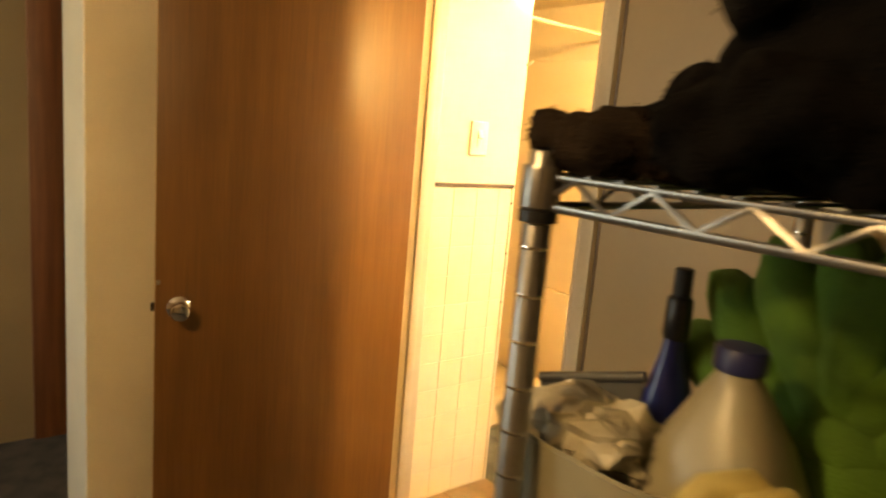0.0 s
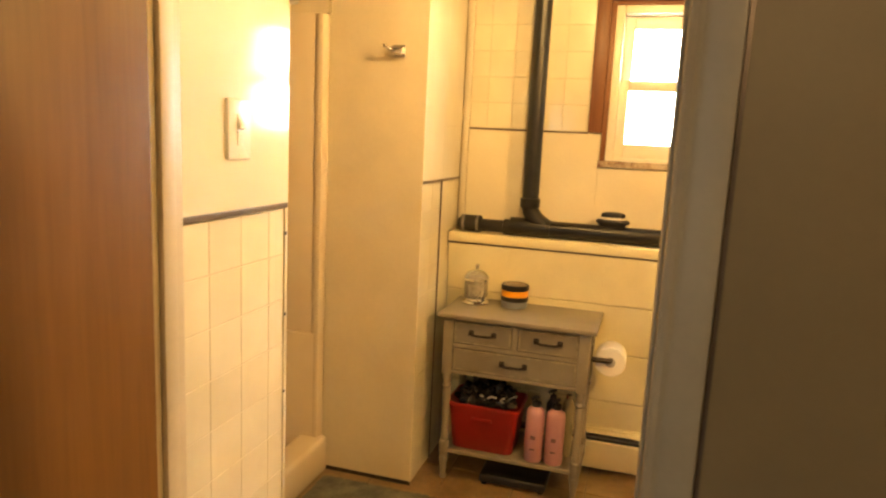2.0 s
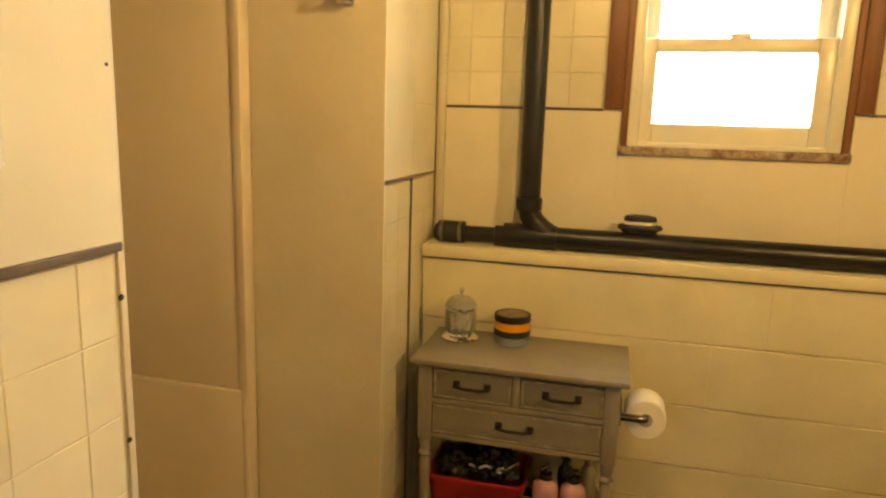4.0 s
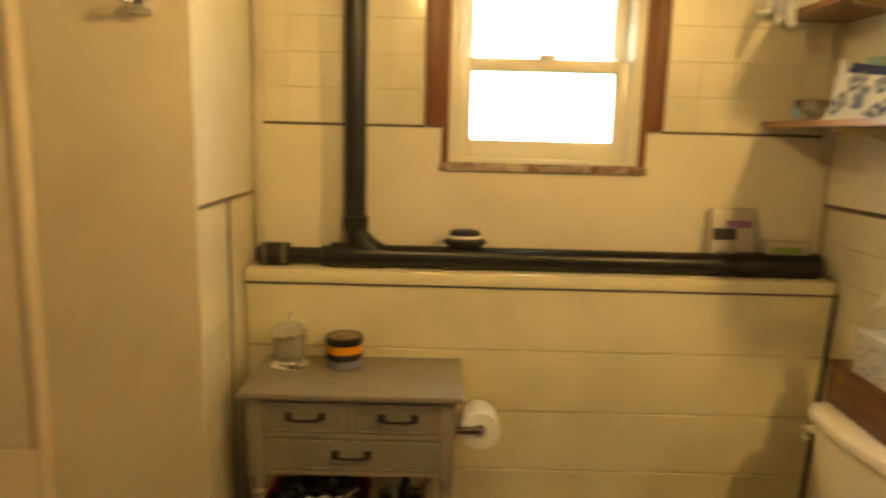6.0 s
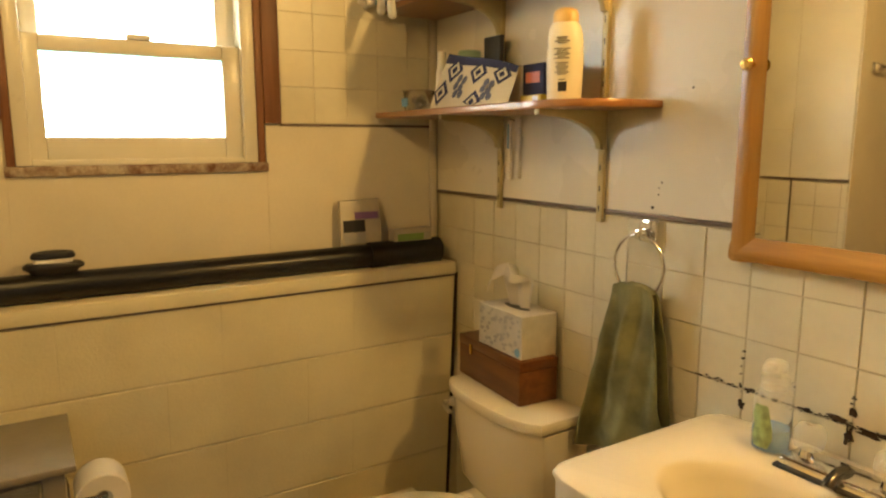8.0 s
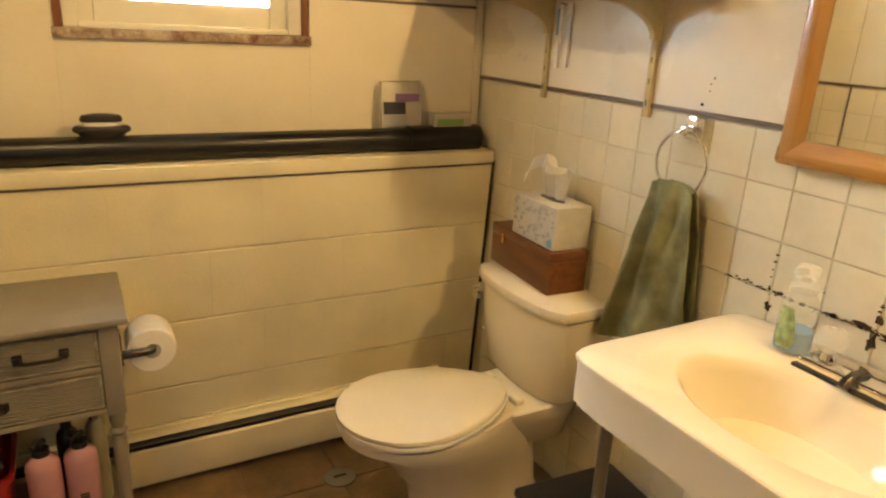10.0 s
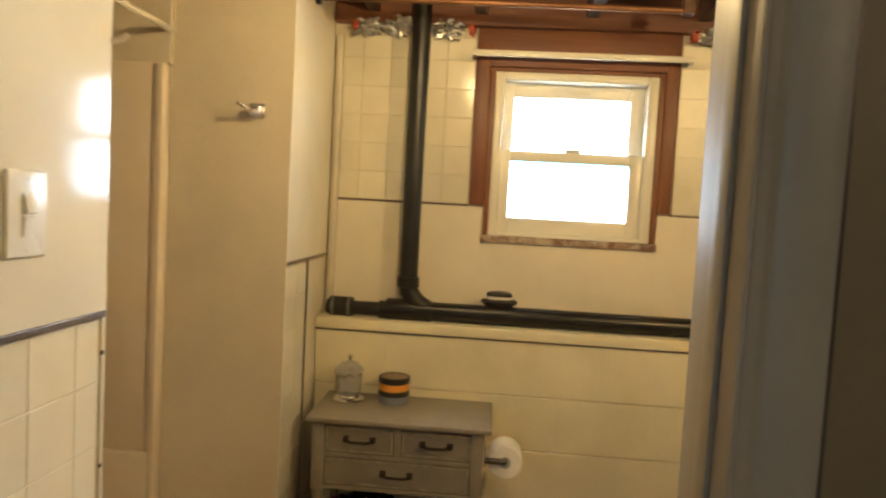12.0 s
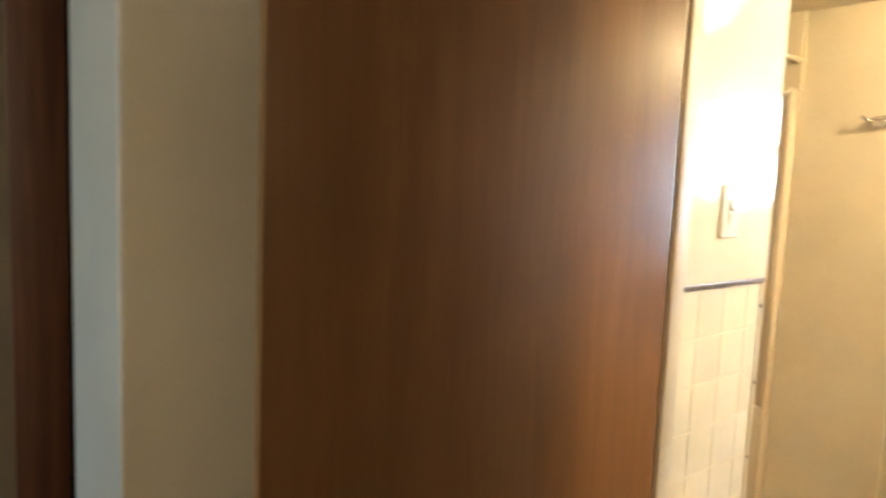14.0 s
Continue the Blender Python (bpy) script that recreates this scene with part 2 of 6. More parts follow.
DARK_CHROME = mat("smoked_chrome", (0.16, 0.15, 0.14), 0.22, metal=1.0, vary=0.05)
MILKY = mat("milky_plastic", (0.31, 0.285, 0.20), 0.35, vary=0.05)
GREYBIN = mat("grey_plastic", (0.42, 0.41, 0.39), 0.45, vary=0.08)
PEEL = mat("peeling_sill_paint", (0.62, 0.52, 0.40), 0.7, vary=0.3, scale=30, grain=120, bump=0.5, dark=(0.20, 0.085, 0.05))
GLASS = clear("window_glass")
ACRYLIC = clear("clear_acrylic", (0.95, 0.95, 0.93), 0.05)
BLUE_LIQ = sheer("blue_soap", (0.22, 0.42, 0.66), 0.55)
BOTTLE_CLEAR = sheer("thin_clear_bottle", (0.80, 0.82, 0.80), 0.16)
JAR_GLASS = sheer("jar_glass", (0.50, 0.49, 0.45), 0.34, 0.05)
BOTTLE_CAP = sheer("frosted_clear_cap", (0.82, 0.81, 0.76), 0.24, 0.12)
RUST = mat("brown_mildew_stain", (0.10, 0.055, 0.025), 0.9, vary=0.3, grain=200)
MIRROR = mirror("mirror_glass")
DAYLIGHT = glow("bright_overcast_distance", (0.93, 0.96, 1.0), 9.0)
PRINT_LEAF = mat("slate_print", (0.13, 0.14, 0.19), 0.85, vary=0.1)
POUCH_W = mat("cloudy_foil", (0.52, 0.47, 0.38), 0.35, vary=0.1)
GREYPRINT = mat("grey_print", (0.16, 0.15, 0.13), 0.6, vary=0.1)
PALE_PRINT = mat("pale_grey_print", (0.50, 0.50, 0.48), 0.8, vary=0.1)
FRINGE = clear("blue_tinted_strip", (0.25, 0.80, 1.0), 0.02)
BULB = glow("warm_bulb", (1.0, 0.70, 0.34), 18.0)


# ---- building helpers ----
def box(bm, x0, x1, y0, y1, z0, z1, bevel=0.0, seg=2):
    r = bmesh.ops.create_cube(bm, size=1.0)
    vs = r["verts"]
    for v in vs:
        v.co = Vector(((x0 + x1) / 2 + v.co.x * (x1 - x0), (y0 + y1) / 2 + v.co.y * (y1 - y0), (z0 + z1) / 2 + v.co.z * (z1 - z0)))
    if bevel:
        es = list({e for v in vs for e in v.link_edges})
        bmesh.ops.bevel(bm, geom=es, offset=bevel, segments=seg, affect="EDGES", profile=0.5)
    return bm


def lathe(bm, profile, at=(0, 0, 0), segs=24, axis="z", sx=1.0, sy=1.0):
    """Turns a profile of (radius, height) about an axis through at."""
    rings = []
    for r, h in profile:
        ring = []
        for i in range(segs):
            a = 2 * math.pi * i / segs
            p = (r * math.cos(a) * sx, r * math.sin(a) * sy, h)
            p = {"z": p, "x": (p[2], p[0], p[1]), "y": (p[0], p[2], p[1])}[axis]
            ring.append(bm.verts.new((at[0] + p[0], at[1] + p[1], at[2] + p[2])))
        rings.append(ring)
    for a, b in zip(rings, rings[1:]):
        for i in range(segs):
            bm.faces.new((a[i], a[(i + 1) % segs], b[(i + 1) % segs], b[i]))
    bm.faces.new(rings[0][::-1])
    bm.faces.new(rings[-1])
    return bm


def tube(bm, pts, r, segs=10, closed=False):
    """A round bar along a chain of points."""
    pts = [Vector(p) for p in pts]
    n = len(pts)
    rings, up = [], None
    for i, p in enumerate(pts):
        d = (pts[(i + 1) % n] - pts[i - 1]) if closed else (pts[min(i + 1, n - 1)] - pts[max(i - 1, 0)])
        d.normalize()
        if up is None:
            up = d.orthogonal().normalized()
        up = (up - d * up.dot(d)).normalized()
        side = d.cross(up)
        rings.append([bm.verts.new(p + r * (math.cos(a) * up + math.sin(a) * side)) for a in (2 * math.pi * k / segs for k in range(segs))])
    pairs = list(zip(rings, rings[1:])) + ([(rings[-1], rings[0])] if closed else [])
    for a, b in pairs:
        for k in range(segs):
            bm.faces.new((a[k], a[(k + 1) % segs], b[(k + 1) % segs], b[k]))
    if not closed:
        bm.faces.new(rings[0][::-1])
        bm.faces.new(rings[-1])
    return bm


def prism(bm, outline, lo, hi, axis="z", bevel=0.0):
    """A flat outline made solid between lo and hi along an axis. Outline in the other two axes, in the order x, y, z."""
    def place(p, h):
        return {"z": (p[0], p[1], h), "x": (h, p[0], p[1]), "y": (p[0], h, p[1])}[axis]
    a = [bm.verts.new(place(p, lo)) for p in outline]
    b = [bm.verts.new(place(p, hi)) for p in outline]
    n = len(outline)
    fs = [bm.faces.new(a[::-1]), bm.faces.new(b)] + [bm.faces.new((a[i], a[(i + 1) % n], b[(i + 1) % n], b[i])) for i in range(n)]
    bmesh.ops.recalc_face_normals(bm, faces=fs)
    if bevel:
        es = list({e for f in fs[:2] for e in f.edges})
        bmesh.ops.bevel(bm, geom=es, offset=bevel, segments=2, affect="EDGES", profile=0.5)
    return bm


def finish(bm, name, material, smooth=False, recalc=True):
    if recalc:
        bmesh.ops.recalc_face_normals(bm, faces=bm.faces[:])
    me = bpy.data.meshes.new(name)
    bm.to_mesh(me)
    bm.free()
    me.materials.append(material)
    if smooth:
        for p in me.polygons:
            p.use_smooth = True
        me.set_sharp_from_angle(angle=radians(40))
    return me


def part(name, bm, material, parent=None, label="", smooth=True):
    ob = new(name, finish(bm, name, material, smooth))
    if parent is not None:
        ob.parent = parent
        ob.matrix_parent_inverse = parent.matrix_world.inverted()
    return tagged(ob, label)


def thing(name, at, label, category, group="", kind=""):
    ob = new(name)
    ob.empty_display_size = 0.05
    ob.location = at
    ob.matrix_world = Matrix.Translation(at)
    return tagged(ob, label, category, group, kind)


def solid(name, bm, material, label, category="", kind="structure", group="", smooth=False):
    return tagged(part(name, bm, material, None, "", smooth), label, category, group, kind)


def B():
    return bmesh.new()


def lumps(bm, centre, size, count, seed, r=(0.02, 0.05), sub=2, rough=0.35):
    """A heap of uneven lumps in a box round centre."""
    rnd = random.Random(seed)
    for _ in range(count):
        c = Vector([centre[i] + (rnd.random() - 0.5) * size[i] for i in range(3)])
        k = rnd.uniform(*r)
        q = bmesh.ops.create_icosphere(bm, subdivisions=sub, radius=k)
        st = Vector((rnd.uniform(0.7, 1.4), rnd.uniform(0.7, 1.4), rnd.uniform(0.6, 1.1)))
        for v in q["verts"]:
            w = 1 + rough * noise.noise(v.co * (1.3 / k) + c * 17)
            v.co = Vector((v.co.x * st.x, v.co.y * st.y, v.co.z * st.z)) * w + c
    return bm

def crumple(centre, size, seed, depth=0.45, sub=4):
    """One crumpled body with creases, as wide as size."""
    bm = B()
    bmesh.ops.create_icosphere(bm, subdivisions=sub, radius=1.0)
    off = Vector((seed * 3.7, seed * 1.9, seed * 0.7))
    for v in bm.verts:
        d = v.co.normalized()
        w = 1 + depth * (abs(noise.noise(d * 2.2 + off)) * 1.4 - 0.35) + 0.4 * depth * noise.noise(d * 6.0 + off)
        v.co = Vector([centre[i] + d[i] * w * size[i] / 2 for i in range(3)])
    return bm


# ---- the large structure ----
LX, RX, WY, LEDGE_Y, PANEL_Y, DADO = -1.526, 0.322, 3.57, 3.418, 3.032, 1.211
HALL_Y, BATH_Y, JAMB_L, JAMB_R, HINGE_Y, LEFT_Y = 1.468, 1.580, -1.500, -0.702, 1.542, 1.645
CEIL_Z = 2.34

floor = solid("floor", box(B(), -2.85, 0.5, HALL_Y, 3.8, -0.06, -0.004), FLOOR_G, "bathroom floor of mottled brown stone-look tiles", "floor")
solid("floor_hall", box(B(), -4.2, 1.9, -2.2, HALL_Y, -0.06, 0.0), CARPET, "dark worn hallway floor beyond the bathroom door", "floor")
solid("door_sill", box(B(), JAMB_L, JAMB_R, HALL_Y, BATH_Y, -0.003, 0.012, 0.004), PINE_X, "low wooden sill in the bathroom doorway", "threshold")

# left wall, with boarding above tile
wall_left = solid("wall_left", box(B(), -1.66, LX - 0.006, LEFT_Y, 2.045, 0, CEIL_Z), GROUT, "left wall with cream square tile under glossy white board", "wall")
part("upper_board", prism(B(), [(LX - 0.006, LEFT_Y), (LX, LEFT_Y), (LX + 0.0055, 2.044), (LX - 0.006, 2.044)], DADO + 0.0065, CEIL_Z, "z", 0.0008), WHITE_BOARD, wall_left, smooth=False)
part("dado_strip", box(B(), LX - 0.006, LX + 0.004, LEFT_Y + 0.012, 2.048, DADO - 0.006, DADO + 0.006, 0.002), STRIP, wall_left, "dark metal strip", smooth=False)
part("board_edge", box(B(), -1.66, LX - 0.002, 2.045, 2.058, 0, CEIL_Z, 0.002), TRIM, wall_left, smooth=False)

# boxed-in chase between the shower and the window wall
chase = solid("wall_chase", box(B(), -1.93, LX - 0.006, PANEL_Y + 0.006, WY + 0.15, 0, CEIL_Z), GROUT_OLD, "boxed-in wall beside the shower, panelled and tiled", "wall")
part("side_panel", box(B(), -1.916, LX + 0.002, PANEL_Y, PANEL_Y + 0.006, 0.018, CEIL_Z, 0.001), PANEL, chase, "beige painted panel", smooth=False)
part("upper_board", box(B(), LX - 0.006, LX, PANEL_Y + 0.012, 3.300, DADO + 0.006, 2.06, 0.0015), WHITE_BOARD, chase, smooth=False)
part("upper_board", box(B(), LX - 0.006, LX - 0.001, 3.303, 3.545, DADO + 0.006, 1.4312, 0.0004), WHITE_BOARD, chase, smooth=False)
part("upper_board", box(B(), LX - 0.006, LX - 0.001, 3.303, 3.545, 1.432, 2.06, 0.0004), WHITE_BOARD, chase, smooth=False)
part("dado_strip", box(B(), LX - 0.006, LX + 0.002, PANEL_Y + 0.008, 3.55, DADO - 0.004, DADO + 0.006, 0.001), STRIP, chase, "dark strip", smooth=False)
part("seam", box(B(), LX - 0.006, LX + 0.0012, 3.289, 3.2935, 0.0, DADO - 0.004, 0.001), STRIP, chase, "dark upright seam", smooth=False)
# Black strip paints the shade of the gap under the panel.
part("base_gap", box(B(), -1.9, LX, PANEL_Y + 0.002, PANEL_Y + 0.006, 0.0, 0.018), MOULD_AND_RECESS, chase, smooth=False)

# shower stall
shower = thing("shower_stall", (-2.3, 2.5, 0), "beige moulded shower stall with raised curb and seam", "shower", kind="structure")
part("curb", box(B(), -2.0, -1.885, 2.058, PANEL_Y - 0.004, 0, 0.155, 0.018, 3), SURROUND, shower)
part("tray", box(B(), -2.75, -1.98, 2.1, 2.96, 0.0, 0.06, 0.01), SURROUND, shower)
bm = B()
box(bm, -2.78, -1.916, 2.984, 3.024, 0.05, 0.590, 0.007, 3)
part("lower_end_wall", bm, SURROUND, shower)
part("upper_end_wall", box(B(), -2.78, -1.916, 2.994, 3.024, 0.5905, 1.815, 0.002), SURROUND, shower)
part("back_wall", box(B(), -2.80, -2.74, 2.06, 2.95, 0.05, 1.815, 0.008), SURROUND, shower)
part("near_wall", box(B(), -2.78, -1.70, 2.062, 2.11, 0.16, 1.815, 0.008), SURROUND, shower)
bm = B()
prism(bm, [(-1.951, 2.993), (-1.934, 2.983), (-1.919, 2.986), (-1.913, 2.997), (-1.913, 3.027), (-1.951, 3.027)], 0.14, 1.812, "z", 0.004)
part("flange", bm, SURROUND, shower, "pale rounded flange")
part("curtain_rod", tube(B(), [(-1.91, 2.062, 1.920), (-1.91, PANEL_Y - 0.004, 1.920)], 0.009, 14), TRIM, shower)
part("end_panel", box(B(), -2.78, -1.906, 3.002, 3.0285, 1.816, CEIL_Z), PANEL, shower, smooth=False)
part("back_panel", box(B(), -2.80, -2.75, 2.06, 2.99, 1.816, CEIL_Z), PANEL, shower, smooth=False)
solid("wall_shower_outer", box(B(), -2.95, -2.81, HALL_Y, 3.75, 0, CEIL_Z), PAINT, "plain wall behind the shower", "wall")
solid("wall_shower_end", box(B(), -2.81, -1.935, 3.03, 3.14, 0, CEIL_Z), PAINT, "plain wall closing the shower end", "wall")

# window wall: lower block wall with a ledge, upper boarded wall with the window opening
WX0, WX1, WZ0, WZ1 = -0.925, -0.278, 1.298, 1.955
wall_back = thing("wall_back", (-0.6, WY, 0), "window wall, cream board below rows of square tile", "wall", kind="structure")
bm = B()
box(bm, LX - 0.006, WX0, WY, WY + 0.17, 0.95, CEIL_Z)
box(bm, WX1, RX + 0.1, WY, WY + 0.17, 0.95, CEIL_Z)
box(bm, WX0, WX1, WY, WY + 0.17, 0.95, WZ0)
box(bm, WX0, WX1, WY, WY + 0.17, WZ1, CEIL_Z)
part("core", bm, GROUT, wall_back, smooth=False)
bm = B()
box(bm, LX + 0.03, WX0 - 0.006, WY - 0.006, WY, 0.985, 1.426, 0.001)
box(bm, WX0 - 0.006, WX1 + 0.006, WY - 0.006, WY, 0.985, 1.294, 0.001)
box(bm, WX1 + 0.006, RX - 0.03, WY - 0.006, WY, 0.985, 1.426, 0.001)
part("lower_board", bm, PAINT, wall_back, smooth=False)
for x0, x1 in ((LX + 0.03, -0.985), (-0.225, RX - 0.03)):
    part("tile_strip", box(B(), x0, x1, WY - 0.008, WY, 1.4265, 1.434, 0.001), STRIP, wall_back, "dark strip", smooth=False)
for x in (LX, RX - 0.03):
    part("corner_bead", box(B(), x, x + 0.03, WY - 0.016, WY, 0.985, 2.06, 0.008), TRIM, wall_back)

BLOCK_Y = 3.474
block_wall = solid("wall_block", prism(B(), [(3.4945, 0.0), (3.4285, 0.945), (WY, 0.945), (WY, 0.0)], LX, 0.308, "x"), BLOCK_JOINT, "low foundation wall of painted concrete blocks", "wall")
part("ledge_cap", box(B(), LX, 0.308, LEDGE_Y - 0.002, WY, 0.9445, 0.985, 0.005), BLOCK, block_wall)
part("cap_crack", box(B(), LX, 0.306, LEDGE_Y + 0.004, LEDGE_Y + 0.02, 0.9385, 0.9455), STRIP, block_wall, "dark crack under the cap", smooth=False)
# Solid black fill stands in for the shade inside the end gap.
part("end_gap", prism(B(), [(3.5005, 0.0), (3.4345, 0.945), (WY, 0.945), (WY, 0.0)], 0.308, RX + 0.004, "x"), MOULD_AND_RECESS, block_wall, "narrow gap with its shade painted as black fill", smooth=False)

wall_right = solid("wall_right", box(B(), RX + 0.006, RX + 0.14, BATH_Y, WY + 0.15, 0, CEIL_Z), GROUT_OLD, "right wall, aged cream tile under white board", "wall")
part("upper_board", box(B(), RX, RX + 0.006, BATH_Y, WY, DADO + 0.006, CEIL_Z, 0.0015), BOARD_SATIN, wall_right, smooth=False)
part("dado_strip", box(B(), RX - 0.003, RX + 0.006, BATH_Y, WY, DADO - 0.005, DADO + 0.005, 0.002), STRIP, wall_right, "dark metal strip", smooth=False)

# doorway wall between bathroom and hall
bm = B()
box(bm, -1.66, JAMB_L - 0.02, HINGE_Y, LEFT_Y, 0, CEIL_Z)
box(bm, JAMB_R + 0.02, 1.9, HALL_Y, BATH_Y, 0, CEIL_Z)
box(bm, JAMB_L - 0.02, JAMB_R + 0.02, HALL_Y, BATH_Y, 2.05, CEIL_Z)
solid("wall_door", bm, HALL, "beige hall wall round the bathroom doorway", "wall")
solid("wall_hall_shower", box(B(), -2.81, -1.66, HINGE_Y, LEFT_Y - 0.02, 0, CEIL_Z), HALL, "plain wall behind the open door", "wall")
frame_door = thing("door_frame", (JAMB_R, HALL_Y, 0), "painted moulded frame of the bathroom doorway", "door frame", kind="structure")
part("jamb", box(B(), JAMB_L - 0.02, JAMB_L, HINGE_Y - 0.004, LEFT_Y + 0.004, 0, 2.05, 0.004), FRAME_P, frame_door)
part("jamb", box(B(), JAMB_R, JAMB_R + 0.02, HALL_Y - 0.004, BATH_Y + 0.004, 0, 2.05, 0.004), FRAME_P, frame_door)
part("head_jamb", box(B(), JAMB_L - 0.02, JAMB_R + 0.02, HALL_Y - 0.004, BATH_Y + 0.004, 2.03, 2.05, 0.004), FRAME_P, frame_door)
part("stop", box(B(), JAMB_L, JAMB_L + 0.012, HINGE_Y + 0.040, HINGE_Y + 0.075, 0, 2.03, 0.004), FRAME_P, frame_door)
part("stop", box(B(), JAMB_R - 0.005, JAMB_R, HALL_Y + 0.030, HALL_Y + 0.062, 0, 2.03, 0.002), FRAME_P, frame_door)
CASING = [(0.0, 0.0), (0.0, 0.006), (0.009, 0.010), (0.018, 0.008), (0.027, 0.012), (0.046, 0.013), (0.060, 0.016), (0.076, 0.015), (0.080, 0.0)]
part("casing", prism(B(), [(JAMB_R + 0.004 + 0.70 * u, HALL_Y - v) for u, v in CASING], 0, 2.12, "z"), FRAME_P, frame_door)
part("casing", prism(B(), [(JAMB_R + 0.012 + u, BATH_Y + 0.7 * v) for u, v in CASING], 0, 2.12, "z"), FRAME_P, frame_door)
part("casing", prism(B(), [(JAMB_L - 0.004 - 0.4 * u, LEFT_Y + v) for u, v in CASING], 0, 2.12, "z"), FRAME_P, frame_door)
part("casing_gap", box(B(), JAMB_R + 0.0605, JAMB_R + 0.066, HALL_Y - 0.003, HALL_Y, 0, 2.12), STRIP, frame_door, smooth=False)
part("head_casing", box(B(), JAMB_L - 0.09, JAMB_R + 0.09, HALL_Y - 0.02, HALL_Y, 2.12, 2.20, 0.004), FRAME_P, frame_door)

# hallway
pillar = solid("wall_pillar", box(B(), -2.02, -1.709, 0.612, HINGE_Y - 0.002, 0, CEIL_Z, 0.006), PAINT, "pale hall wall ending in an outside corner", "wall")
bm = B()
box(bm, -2.85, -2.72, -2.2, 0.60, 0, CEIL_Z)
box(bm, -2.85, -2.72, 0.60, HINGE_Y, 2.05, CEIL_Z)
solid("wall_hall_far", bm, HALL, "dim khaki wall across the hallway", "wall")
part("jamb_board", box(B(), -2.86, -2.695, 0.60, 0.725, 0, 2.05, 0.004), PINE_Z, thing("door_2", (-2.7, 0.7, 0), "knotty red pine upright of a dark doorway", "door frame", kind="structure"))
solid("wall_closet", box(B(), -4.2, -4.1, 0.2, HINGE_Y, 0, CEIL_Z), HALL, "plain back wall of a dark closet", "wall")
solid("wall_closet_side", box(B(), -4.1, -2.85, 0.1, 0.2, 0, CEIL_Z), HALL, "plain side wall of a dark closet", "wall")
solid("wall_closet_end", box(B(), -4.2, -2.81, HINGE_Y, 1.7, 0, CEIL_Z), HALL, "plain end wall of a dark closet", "wall")
solid("wall_hall_right", box(B(), 1.8, 1.9, -2.2, HALL_Y, 0, CEIL_Z), HALL, "plain end wall of the hallway", "wall")
bm = B()
box(bm, -2.85, -2.65, -2.2, -2.05, 0, CEIL_Z)
box(bm, -1.75, 1.9, -2.2, -2.05, 0, CEIL_Z)
box(bm, -2.65, -1.75, -2.2, -2.05, 0, 1.05)
box(bm, -2.65, -1.75, -2.2, -2.05, 1.85, CEIL_Z)
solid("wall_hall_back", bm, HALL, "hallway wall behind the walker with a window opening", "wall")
solid("ceiling_hall", box(B(), -4.2, 1.9, -2.2, HINGE_Y, 2.20, 2.36), CEIL, "plain low hallway ceiling", "ceiling")

# open ceiling of the bathroom: deck above bare joists
solid("ceiling", box(B(), -2.95, 0.5, HALL_Y, 3.8, CEIL_Z, CEIL_Z + 0.08), JOIST, "dark board deck over bare ceiling joists", "ceiling")
solid("ceiling_shower", box(B(), -2.81, -1.53, BATH_Y, 3.03, 2.10, 2.14), CEIL, "plain ceiling over the shower recess", "ceiling")
for i in range(5):
    x = -1.40 + 0.405 * i
    solid("ceiling_joist", box(B(), x, x + 0.045, BATH_Y, WY, 2.14, CEIL_Z, 0.003), JOIST, "rough dark brown ceiling joist", "joist", group="ceiling joists")
solid("rim_board", box(B(), LX, RX, WY - 0.045, WY, 2.10, CEIL_Z, 0.003), PINE_X, "reddish pine rim board above the window wall", "beam")

# window
window = thing("window_1", (-0.6, WY, WZ0), "white double-hung vinyl window in bare pine casing", "window", kind="structure")
part("left_casing", box(B(), -0.983, WX0 - 0.002, WY - 0.017, WY + 0.01, 1.434, 2.045, 0.003), PINE_Z, window, "knotty pine")
part("right_casing", box(B(), WX1 + 0.002, -0.226, WY - 0.017, WY + 0.01, 1.434, 2.045, 0.003), PINE_Z, window, "knotty pine")
part("head_casing", box(B(), -0.983, -0.226, WY - 0.016, WY + 0.01, 1.958, 2.0995, 0.003), PINE_X, window, "knotty pine")
part("reveal", box(B(), WX0 - 0.002, WX0 + 0.018, WY - 0.012, WY + 0.16, WZ0, WZ1, 0.002), PINE_Z, window)
part("reveal", box(B(), WX1 - 0.018, WX1 + 0.002, WY - 0.012, WY + 0.16, WZ0, WZ1, 0.002), PINE_Z, window)
part("reveal_top", box(B(), WX0 + 0.018, WX1 - 0.018, WY - 0.012, WY + 0.16, WZ1 - 0.012, WZ1 + 0.001, 0.002), PINE_X, window)
part("sill_strip", box(B(), WX0 - 0.008, WX1 + 0.008, WY - 0.020, WY + 0.16, WZ0 - 0.004, WZ0 + 0.022, 0.003), PEEL, window, "peeling painted sill strip")


def sash(name, x0, x1, z0, z1, gx0, gx1, gz0, gz1, y0, y1, material, parent, label=""):
    bm = B()
    box(bm, x0, gx0, y0, y1, z0, z1, 0.004)
    box(bm, gx1, x1, y0, y1, z0, z1, 0.004)
    box(bm, gx0, gx1, y0 + 0.001, y1 - 0.001, z0, gz0, 0.003)
    box(bm, gx0, gx1, y0 + 0.001, y1 - 0.001, gz1, z1, 0.003)
    return part(name, bm, material, parent, label)


